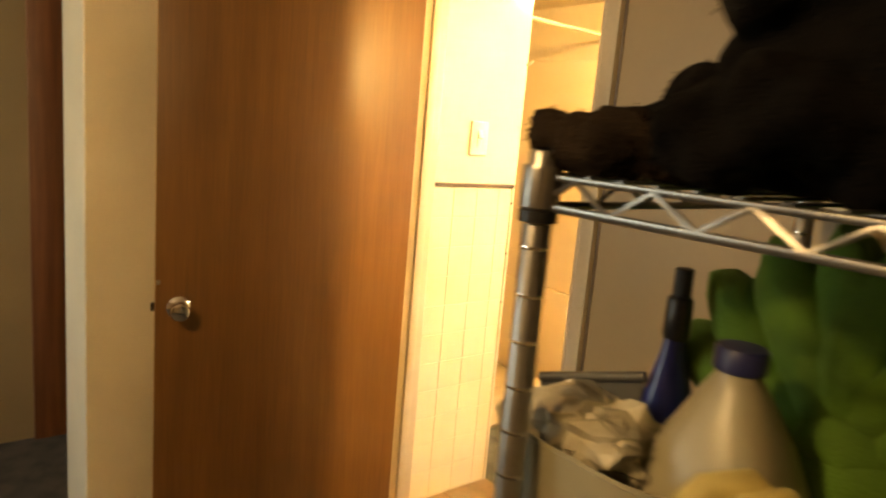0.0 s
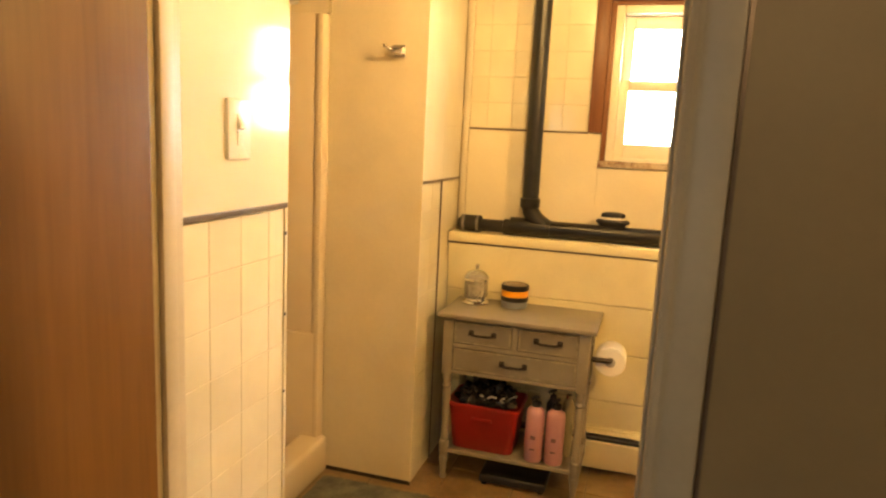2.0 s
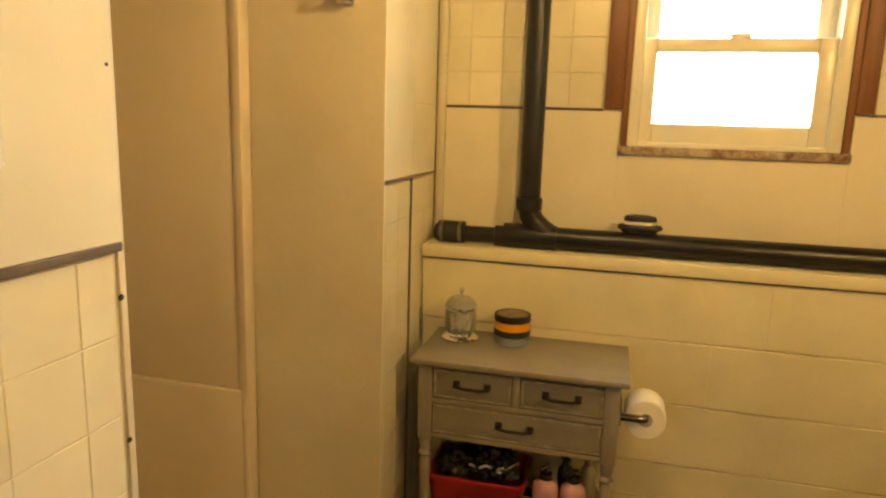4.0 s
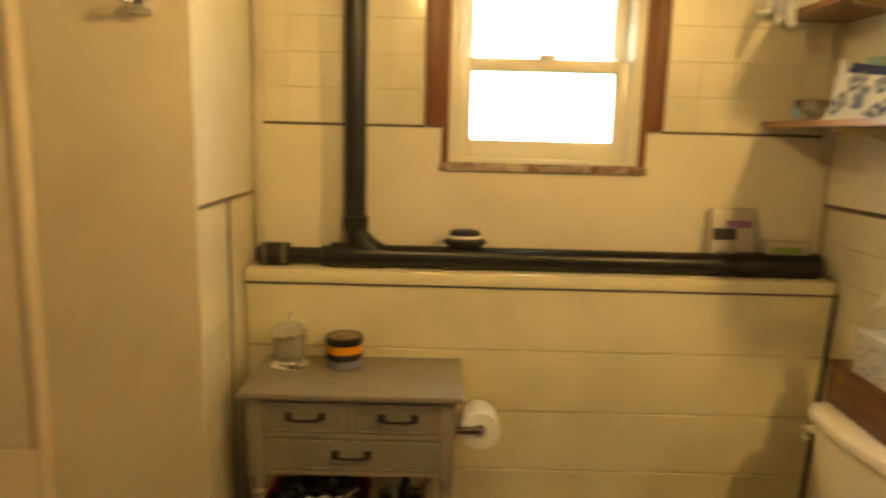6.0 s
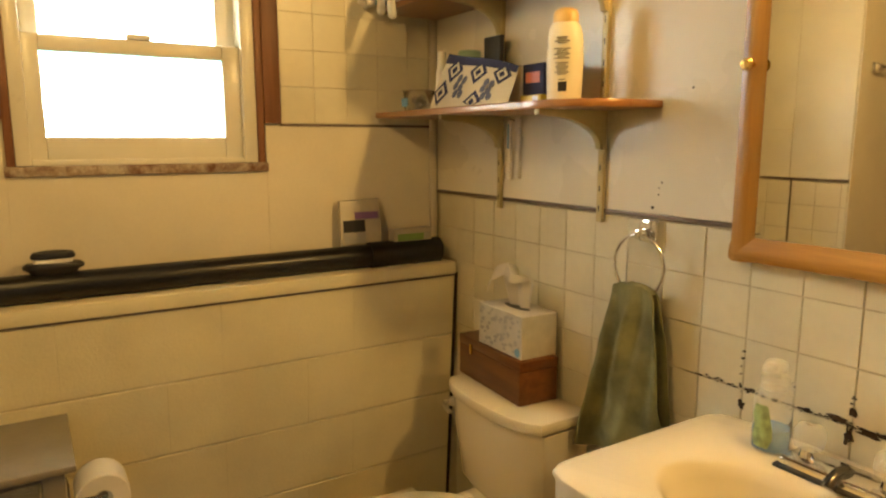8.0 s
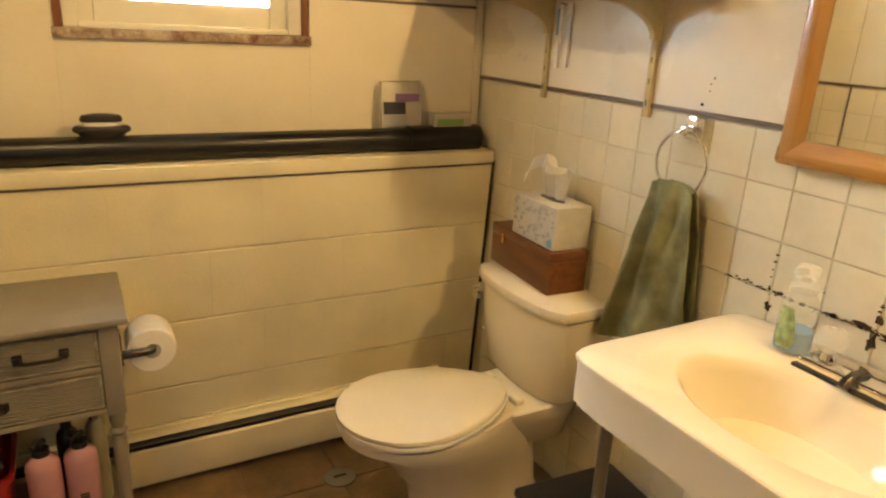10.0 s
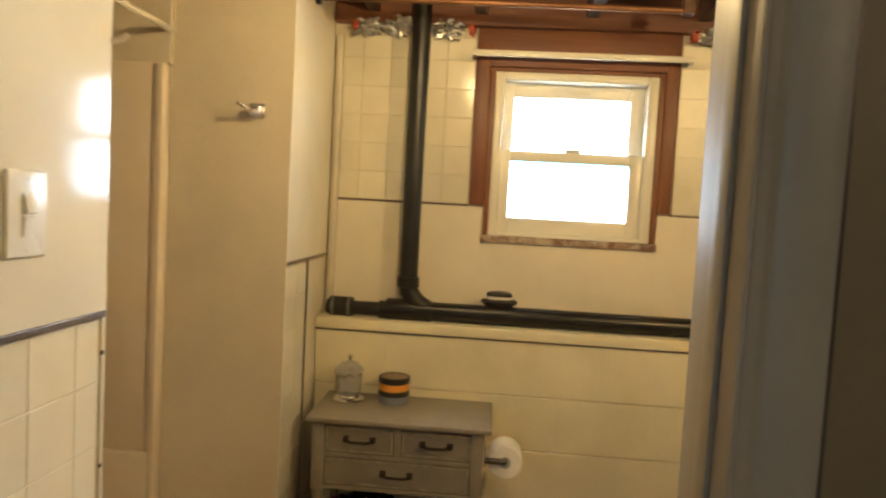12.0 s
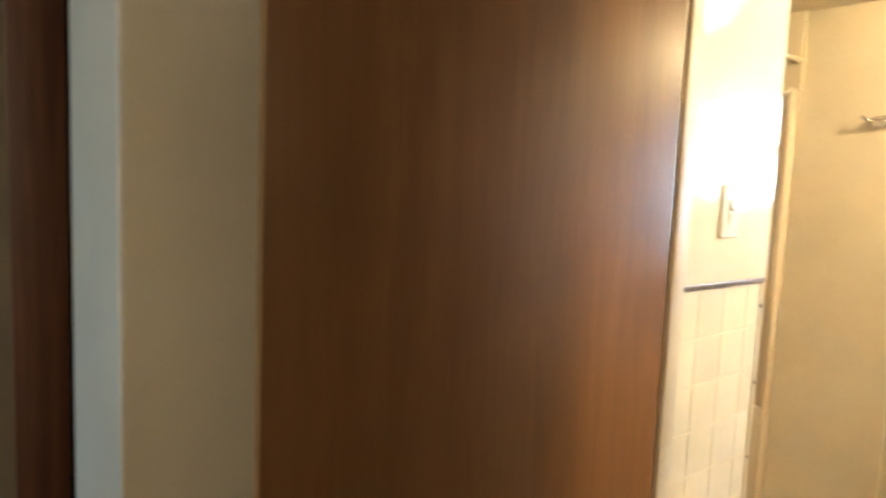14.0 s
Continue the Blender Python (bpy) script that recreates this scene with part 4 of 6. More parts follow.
# ---- baseboard heater ----
def heater():
    h = thing("baseboard_heater", (-0.4, 3.38, 0), "long cream baseboard heater under the block wall", "heater", kind="")
    X0, X1, Y = -1.48, 0.12, BLOCK_Y - 0.001
    part("back", box(B(), X0, X1, Y - 0.012, Y, 0.012, 0.196, 0.002), BLOCK, h, smooth=False)
    part("hood", prism(B(), [(Y - 0.002, 0.192), (Y - 0.034, 0.184), (Y - 0.040, 0.176), (Y - 0.037, 0.174), (Y - 0.032, 0.180), (Y - 0.002, 0.188)], X0, X1, "x"), BLOCK, h)
    part("fin_pack", box(B(), X0 + 0.02, X1 - 0.02, Y - 0.040, Y - 0.013, 0.04, 0.148), BLACK, h, "dark fins", smooth=False)
    part("damper", prism(B(), [(Y - 0.046, 0.163), (Y - 0.022, 0.170), (Y - 0.022, 0.167), (Y - 0.046, 0.159)], X0 + 0.01, X1 - 0.01, "x"), STEEL, h)
    part("front", prism(B(), [(Y - 0.050, 0.150), (Y - 0.056, 0.144), (Y - 0.058, 0.040), (Y - 0.050, 0.026), (Y - 0.047, 0.028), (Y - 0.054, 0.042), (Y - 0.053, 0.142), (Y - 0.048, 0.148)], X0, X1, "x"), BLOCK, h)
    part("end_cap", box(B(), X1 - 0.003, X1 + 0.045, Y - 0.062, Y, 0.0, 0.198, 0.006), BLOCK, h)


heater()
solid("baseboard_gap", box(B(), LX, 0.28, BLOCK_Y + 0.006, BLOCK_Y + 0.018, 0.0, 0.018), MOULD_AND_RECESS, "dark strip along the foot of the block wall", "gap")


# ---- things on and under the dresser ----
def candle_jar():
    j = thing("glass_jar", (-1.372, 3.345, 0.705), "clear glass jar of cotton swabs with dome lid on silver foot", "jar")
    c = (-1.372, 3.345, 0.705)
    part("foot", lathe(B(), [(0.056, 0), (0.058, 0.004), (0.054, 0.009), (0.044, 0.014), (0.042, 0.020)], c, 28), CHROME, j, "silver foot")
    part("glass", lathe(B(), [(0.042, 0.020), (0.050, 0.030), (0.050, 0.096), (0.047, 0.099), (0.0455, 0.098), (0.0465, 0.034), (0.040, 0.026), (0.001, 0.026)], c, 32), JAR_GLASS, j)
    bm, rnd = B(), random.Random(14)
    for k in range(26):
        a, q, lean = rnd.uniform(0, 6.3), 0.034 * rnd.random() ** 0.5, rnd.uniform(-0.006, 0.006)
        x, y = c[0] + q * math.cos(a), c[1] + q * math.sin(a)
        tube(bm, [(x, y, c[2] + 0.027), (x + lean, y + lean, c[2] + rnd.uniform(0.062, 0.086))], 0.0026, 6)
    tagged(part("swab_bundle", bm, PAPER, j, "white cotton swabs"), kind="stuff")
    part("lid", lathe(B(), [(0.052, 0.100), (0.052, 0.106), (0.047, 0.119), (0.034, 0.132), (0.014, 0.140), (0.003, 0.142), (0.003, 0.138), (0.013, 0.136), (0.032, 0.128), (0.044, 0.117), (0.0485, 0.106), (0.0485, 0.100), (0.052, 0.100)], c, 32), JAR_GLASS, j, "clear glass dome lid")
    part("lid_rim", lathe(B(), [(0.0505, 0.097), (0.053, 0.099), (0.053, 0.104), (0.0505, 0.106)], c, 28), CHROME, j, "silver rim")
    part("finial", lathe(B(), [(0.005, 0.142), (0.005, 0.148), (0.010, 0.154), (0.009, 0.162), (0.001, 0.166)], c, 20), CHROME, j, "silver finial")


candle_jar()


def tins():
    c = (-1.208, 3.352, 0.705)
    t = thing("pomade_tub", c, "stacked round tub with black bands and an orange label", "tub")
    part("base", lathe(B(), [(0.050, 0), (0.054, 0.003), (0.054, 0.026), (0.050, 0.028)], c, 28), BLUEGREY, t, "blue-grey base")
    part("lower_band", lathe(B(), [(0.055, 0.028), (0.057, 0.030), (0.057, 0.046), (0.055, 0.048)], c, 28), BLACK, t)
    part("label_band", lathe(B(), [(0.0545, 0.047), (0.0545, 0.074)], c, 28), ORANGE, t, "orange label")
    part("lid", lathe(B(), [(0.055, 0.073), (0.057, 0.075), (0.057, 0.093), (0.054, 0.095), (0.051, 0.093), (0.001, 0.093)], c, 28), BLACK, t)
    part("lid_label", lathe(B(), [(0.046, 0.0935), (0.046, 0.0945), (0.001, 0.0945)], c, 28), mat("tin_lid", (0.34, 0.24, 0.17), 0.4, vary=0.2, scale=40), t, "brown printed lid")


tins()


def tub_bin():
    r = thing("storage_bin", (-1.285, 3.25, 0.136), "red plastic bin full of black bags and cords", "bin")
    bm = B()
    rows = []
    for k, z in ((0.84, 0.137), (0.86, 0.140), (0.985, 0.318), (1.04, 0.320), (1.04, 0.332), (0.98, 0.334), (0.965, 0.322), (0.84, 0.150)):
        hx, hy, b = 0.146 * k, 0.108 * k, 0.028
        pts = []
        for sx, sy in ((1, 1), (-1, 1), (-1, -1), (1, -1)):
            for i in range(5):
                a = math.atan2(sy, sx) - math.pi / 4 + math.pi / 8 * i
                pts.append((-1.272 + sx * (hx - b) + b * math.cos(a), 3.255 + sy * (hy - b) + b * math.sin(a), z))
        rows.append([bm.verts.new(p) for p in pts])
    for a, b in zip(rows, rows[1:]):
        for i in range(len(a)):
            bm.faces.new((a[i], a[(i + 1) % len(a)], b[(i + 1) % len(a)], b[i]))
    bm.faces.new(rows[0][::-1])
    bm.faces.new(rows[-1])
    part("shell", bm, RED, r)
    part("hand_grip", box(B(), -1.312, -1.232, 3.142, 3.149, 0.268, 0.284, 0.003), RED, r)
    for k, (x, y, z, w) in enumerate(((-1.318, 3.232, 0.338, 0.150), (-1.228, 3.262, 0.342, 0.140), (-1.278, 3.298, 0.362, 0.150))):
        solid("plastic_bag", crumple((x, y, z), (w, w * 0.95, 0.112), 4 + k, 0.42), BAG, "crumpled shiny black plastic bag in the red bin", "bag", kind="thing", group="black bags in the bin", smooth=True)
    bm = B()
    for i in range(3):
        x, y = -1.30 + 0.06 * i, 3.17 + 0.01 * i
        tube(bm, [(x + 0.03 * math.cos(0.6 * k + i), y + 0.006 * k, 0.352 + 0.014 * math.sin(0.9 * k + i)) for k in range(9)], 0.0035, 8)
    solid("cord", bm, PLASTIC_W, "loose white cord ends on the black bags", "cord", kind="thing", smooth=True)


tub_bin()


def bottle(x, y, z, r, h, body, cap, name, label, pump=True):
    b = thing(name, (x, y, z), label, "bottle", "pink bottles on the shelf" if body is PINK else "")
    part("body", lathe(B(), [(r * 0.92, 0), (r, 0.004), (r, h * 0.86), (r * 0.9, h * 0.93), (r * 0.55, h * 0.985), (r * 0.42, h)], (x, y, z), 24), body, b)
    part("collar", lathe(B(), [(r * 0.5, h), (r * 0.5, h + 0.016), (r * 0.38, h + 0.018)], (x, y, z), 18), cap, b, "dark cap")
    if pump:
        bm = B()
        tube(bm, [(x, y, z + h + 0.016), (x, y, z + h + 0.034)], 0.005, 10)
        tube(bm, [(x + 0.010, y, z + h + 0.036), (x - 0.004, y - 0.01, z + h + 0.038), (x - 0.016, y - 0.022, z + h + 0.034)], 0.0065, 10)
        part("pump", bm, cap, b)
    return b


for k, (bx, by) in enumerate(((-1.062, 3.178), (-0.982, 3.182))):
    b = bottle(bx, by, 0.136, 0.0375, 0.225, PINK, BLACK, "shampoo_bottle", "pink pump bottle on the lower dresser shelf")
    for dz in (0.10, 0.108, 0.055):
        part("print_bar", box(B(), bx - 0.010, bx + 0.010, by - 0.0383, by - 0.0373, 0.136 + dz, 0.136 + dz + 0.004), BLACK, b, smooth=False)
bottle(-0.945, 3.27, 0.136, 0.024, 0.24, MILKY, CHROME, "spray_can", "slim pale can behind the pink bottles", False)
bottle(-1.01, 3.29, 0.136, 0.026, 0.22, BLACK, BLACK, "dark_bottle", "dark bottle behind the pink bottles", True)
sc = thing("bathroom_scale", (-1.13, 3.27, 0), "black bathroom scale pushed under the dresser", "scale")
part("platform", box(B(), -1.27, -1.00, 3.15, 3.39, 0.012, 0.045, 0.008, 3), BLACK, sc)
for sx in (-1.25, -1.02):
    for sy in (3.17, 3.37):
        part("foot", lathe(B(), [(0.012, 0), (0.012, 0.014)], (sx, sy, 0), 12), RUBBER, sc)


# ---- toilet roll on its holder ----
def roll():
    cx, cy, cz = TP
    h = thing("toilet_roll_holder", (-0.866, cy, cz), "chrome toilet roll holder screwed to the dresser side", "holder")
    part("plate", box(B(), -0.869, -0.864, cy - 0.005, cy + 0.035, cz - 0.03, cz + 0.055, 0.002), CHROME, h)
    bm = B()
    tube(bm, [(-0.866, cy - 0.004, cz), (cx - 0.012, cy - 0.004, cz), (cx - 0.002, cy + 0.001, cz), (cx, cy + 0.012, cz), (cx, cy + 0.115, cz)], 0.011, 14)
    part("arm", bm, DARK_CHROME, h, "bent dark chrome arm")
    r = thing("toilet_roll", (cx, cy + 0.06, cz), "white toilet paper roll hung on the chrome arm", "toilet paper")
    bm = B()
    prof = [(0.020, 0.010), (0.055, 0.010), (0.058, 0.013), (0.058, 0.107), (0.055, 0.110), (0.020, 0.110), (0.020, 0.010)]
    n = 32
    rings = [[bm.verts.new((cx + q * math.cos(2 * math.pi * i / n), cy + v, cz - 0.008 + q * math.sin(2 * math.pi * i / n))) for i in range(n)] for q, v in prof[:-1]]
    for a, b in zip(rings, rings[1:] + rings[:1]):
        for i in range(n):
            bm.faces.new((a[i], a[(i + 1) % n], b[(i + 1) % n], b[i]))
    part("paper", bm, PAPER, r)
    part("core", lathe(B(), [(0.0198, 0.009), (0.0198, 0.111)], (cx, cy, cz - 0.008), 20, "y"), GREYBIN, r, "grey card core")


TP = (-0.798, 3.195, 0.576)
roll()


# ---- bath mat ----
def bath_mat():
    bm = B()
    nx, ny = 60, 80
    rnd = random.Random(8)
    x0, x1, y0, y1 = -1.872, -1.375, 2.06, 2.975
    grid = []
    for i in range(nx + 1):
        row = []
        for j in range(ny + 1):
            u, v = i / nx, j / ny
            e = min(u, 1 - u, 0.7 * v * 1.8, (1 - v) * 1.8)
            z = 0.004 + 0.018 * min(1, e * 14) ** 0.5 + 0.006 * noise.noise((u * 26, v * 40, 0)) * min(1, e * 10)
            wob = 0.008 * noise.noise((u * 5, v * 5, 3))
            row.append(bm.verts.new((x0 + (x1 - x0) * u + wob + rnd.uniform(-0.002, 0.002), y0 + (y1 - y0) * v + wob + rnd.uniform(-0.002, 0.002), max(0.003, z + rnd.uniform(-0.003, 0.003)))))
        grid.append(row)
    for i in range(nx):
        for j in range(ny):
            bm.faces.new((grid[i][j], grid[i + 1][j], grid[i + 1][j + 1], grid[i][j + 1]))
    r = bmesh.ops.extrude_face_region(bm, geom=bm.faces[:])
    for v in r["geom"]:
        if isinstance(v, bmesh.types.BMVert):
            v.co.z = 0.001
    solid("bath_mat", bm, RUG, "shaggy grey-green bath mat before the shower", "rug", kind="thing", smooth=True)


bath_mat()


# ---- things on the tank, pipe and shelf ----
def wooden_box():
    b = thing("wooden_box", (0.244, 3.055, 0.684), "reddish-brown wooden box standing on the toilet tank", "box")
    L, W, H = 0.322, 0.125, 0.122
    m = pose(0.246, 3.058, 0.684, 0, 0, -4)
    bm = B()
    box(bm, -W / 2, W / 2, -L / 2, L / 2, 0, H * 0.76, 0.002)
    o = part("body", bm, BOX_W, b)
    o2 = part("lid", box(B(), -W / 2 - 0.001, W / 2 + 0.001, -L / 2 - 0.001, L / 2 + 0.001, H * 0.77, H, 0.003), BOX_W, b)
    o3 = part("clasp", box(B(), -W / 2 - 0.004, -W / 2 + 0.001, 0.085, 0.097, H * 0.62, H * 0.86, 0.001), BRASS, b, "small brass clasp")
    for o in b.children:
        o.matrix_parent_inverse = Matrix.Identity(4)
    b.matrix_world = m


wooden_box()


def tissue_box():
    m = pose(0.250, 3.015, 0.806, 0, 0, -2)
    b = thing("tissue_box", m.translation, "white patterned tissue box with a tissue pulled up", "tissue box")
    L, W, H = 0.205, 0.118, 0.118
    part("carton", box(B(), -W / 2, W / 2, -L / 2, L / 2, 0, H, 0.0015), mat("tissue_carton", (0.60, 0.58, 0.52), 0.5, vary=0.06, scale=30, grain=90), b, smooth=False)
    bm = B()
    rnd = random.Random(5)
    for i in range(70):
        y, z = rnd.uniform(-L / 2 + 0.01, L / 2 - 0.01), rnd.uniform(0.008, H - 0.008)
        s = rnd.uniform(0.003, 0.007)
        a0 = rnd.uniform(0, 3)
        prism(bm, [(y + s * math.cos(a0 + k * 1.57) * 1.6, z + s * math.sin(a0 + k * 1.57)) for k in range(4)], -W / 2 - 0.0006, -W / 2 + 0.0002, "x")
    part("pattern", bm, PALE_PRINT, b, "grey leaf print", smooth=False)
    part("badge", prism(B(), [(-L / 2 + 0.018 + 0.012 * math.cos(k * 0.52), 0.016 + 0.012 * math.sin(k * 0.52)) for k in range(12)], -W / 2 - 0.0012, -W / 2 - 0.0006, "x"), SKYBLUE, b, "round blue badge", smooth=False)
    part("slot", prism(B(), [(0.018 * math.cos(k * 0.39), 0.055 * math.sin(k * 0.39)) for k in range(16)], H, H + 0.0008, "z"), BLACK, b, smooth=False)
    bm = B()
    n, mrows = 40, 22
    g = []
    for i in range(n + 1):
        u = -1 + 2 * i / n
        r = []
        for j in range(mrows + 1):
            v = j / mrows
            wide = 0.040 + 0.042 * v
            ruffle = (0.005 + 0.010 * v) * math.sin(5.5 * u + 0.9 * v) + 0.003 * v * math.sin(13 * u - 2 * v)
            # rises, then folds over its own crest and hangs a little
            turn = min(1.57, max(0.0, v - 0.50) / 0.22 * 1.57)
            hang = max(0.0, v - 0.72) / 0.28 * (0.034 + 0.026 * u)
            rise = 0.092 * min(v, 0.50) / 0.50
            fold = 0.024 * (1 + 0.25 * math.sin(3 * u + 1.0))
            z = H - 0.004 + rise * (1 - 0.14 * u * u) + fold * math.sin(turn) - hang + 0.008 * v * math.sin(4 * u + 0.7)
            r.append(bm.verts.new((ruffle - fold * 1.2 * (1 - math.cos(turn)) - 0.25 * hang + 0.006, u * wide + 0.022 * v - 0.004, z)))
        g.append(r)
    for i in range(n):
        for j in range(mrows):
            bm.faces.new((g[i][j], g[i + 1][j], g[i + 1][j + 1], g[i][j + 1]))
    bmesh.ops.solidify(bm, geom=bm.faces[:], thickness=0.0015)
    part("tissue", bm, PAPER, b)
    for o in b.children:
        o.matrix_parent_inverse = Matrix.Identity(4)
    b.matrix_world = m


tissue_box()


def hand_brush():
    b = thing("hand_brush", (-0.85, 3.50, 1.071), "dark oval brush lying on the black pipe", "brush")
    c = Vector((-0.847, 3.488, 1.058))
    def oval(k, z):
        return [(c.x + 0.068 * k * math.copysign(abs(math.cos(a)) ** 0.8, math.cos(a)), c.y + 0.028 * k * math.sin(a), c.z + z) for a in (2 * math.pi * i / 24 for i in range(24))]
    def stack(rows):
        bm = B()
        vs = [[bm.verts.new(p) for p in oval(k, z)] for k, z in rows]
        for a, d in zip(vs, vs[1:]):
            for i in range(24):
                bm.faces.new((a[i], a[(i + 1) % 24], d[(i + 1) % 24], d[i]))
        bm.faces.new(vs[0][::-1])
        bm.faces.new(vs[-1])
        return bm
    part("base", stack([(0.75, -0.002), (0.80, 0.004), (1.0, 0.012), (1.0, 0.020), (0.9, 0.026)]), BLACK, b)
    part("band", stack([(0.66, 0.026), (0.66, 0.036)]), PLASTIC_W, b, "white band")
    part("grip", stack([(0.70, 0.036), (0.74, 0.042), (0.66, 0.052), (0.35, 0.056)]), BLACK, b)


hand_brush()


def sachet():
    s = thing("foil_pouch", (-0.03, 3.53, 1.07), "white and purple foil pouch leaning on the window wall", "pouch")
    m = pose(0.008, 3.514, 1.052, -9, 0, 0) @ Matrix.Diagonal((1.12, 1, 1.16, 1))
    part("bag", prism(B(), [(-0.062, 0), (0.062, 0), (0.066, 0.05), (0.064, 0.128), (-0.060, 0.125), (-0.064, 0.05)], -0.012, 0.012, "y", 0.008), POUCH_W, s)
    part("black_panel", box(B(), -0.055, 0.012, -0.0145, -0.0122, 0.038, 0.070, 0.001), BLACK, s, smooth=False)
    part("purple_panel", box(B(), -0.018, 0.056, -0.0143, -0.0122, 0.072, 0.092, 0.001), PURPLE, s, smooth=False)
    part("grey_panel", box(B(), -0.055, 0.012, -0.0142, -0.0122, 0.006, 0.036, 0.001), GREYBIN, s, smooth=False)
    for o in s.children:
        o.matrix_parent_inverse = Matrix.Identity(4)
    s.matrix_world = m
    g = thing("small_carton", (0.18, 3.50, 1.072), "small white and green carton on the pipe end", "box")
    part("carton", box(B(), 0.105, 0.245, 3.472, 3.512, 1.058, 1.100, 0.001), POUCH_W, g, smooth=False)
    part("green_face", box(B(), 0.118, 0.215, 3.4708, 3.472, 1.062, 1.084), GREEN_P, g, smooth=False)
    part("grey_square", box(B(), 0.220, 0.240, 3.4708, 3.472, 1.066, 1.086), GREYBIN, g, smooth=False)


sachet()


# ---- shelves on the right wall ----
def shelf(z, y0, y1, name_label, x_front=0.085):
    s = thing("wall_shelf", (0.2, (y0 + y1) / 2, z), name_label, "shelf", "wall shelves")
    o = [(RX - 0.001, y1), (x_front, y1), (x_front, y0 + 0.16)]
    for i in range(9):
        a = math.pi / 2 * i / 8
        o.append((x_front + 0.16 * (1 - math.cos(a)), y0 + 0.16 * (1 - math.sin(a))))
    o.append((RX - 0.001, y0))
    part("board", prism(B(), o, z - 0.018, z, "z", 0.004), SHELF_W, s)
    for y in (3.190, 2.774):
        if not y0 < y < y1:
            continue
        bm = B()
        pts = [(RX - 0.012, z - 0.018), (x_front + 0.02, z - 0.018), (x_front + 0.02, z - 0.030)]
        for i in range(9):
            a = math.pi / 2 * i / 8
            pts.append((x_front + 0.05 + (RX - 0.022 - x_front - 0.05) * math.sin(a), z - 0.034 - 0.075 * (1 - math.cos(a))))
        pts.append((RX - 0.012, z - 0.112))
        prism(bm, pts, y - 0.009, y + 0.009, "y", 0.001)
        part("bracket", bm, GOLD, s, "cream enamelled bracket")
    return s


shelf(1.472, 2.600, 3.552, "varnished pine shelf with rounded end and toiletries")
shelf(1.795, 2.690, 3.552, "upper varnished pine shelf with gloves hanging over", 0.100)
for y in (3.190, 2.774):
    st = thing("shelf_standard", (RX, y, 1.18), "slotted cream metal shelf standard on the wall", "rail", "shelf standards")
    part("channel", box(B(), RX - 0.012, RX - 0.0005, y - 0.0095, y + 0.0095, 1.183, 2.12, 0.002), GOLD, st)
    for k in range(18):
        part("slot", box(B(), RX - 0.0128, RX - 0.0112, y - 0.0016, y + 0.0016, 1.21 + 0.05 * k, 1.224 + 0.05 * k), BLACK, st, smooth=False)


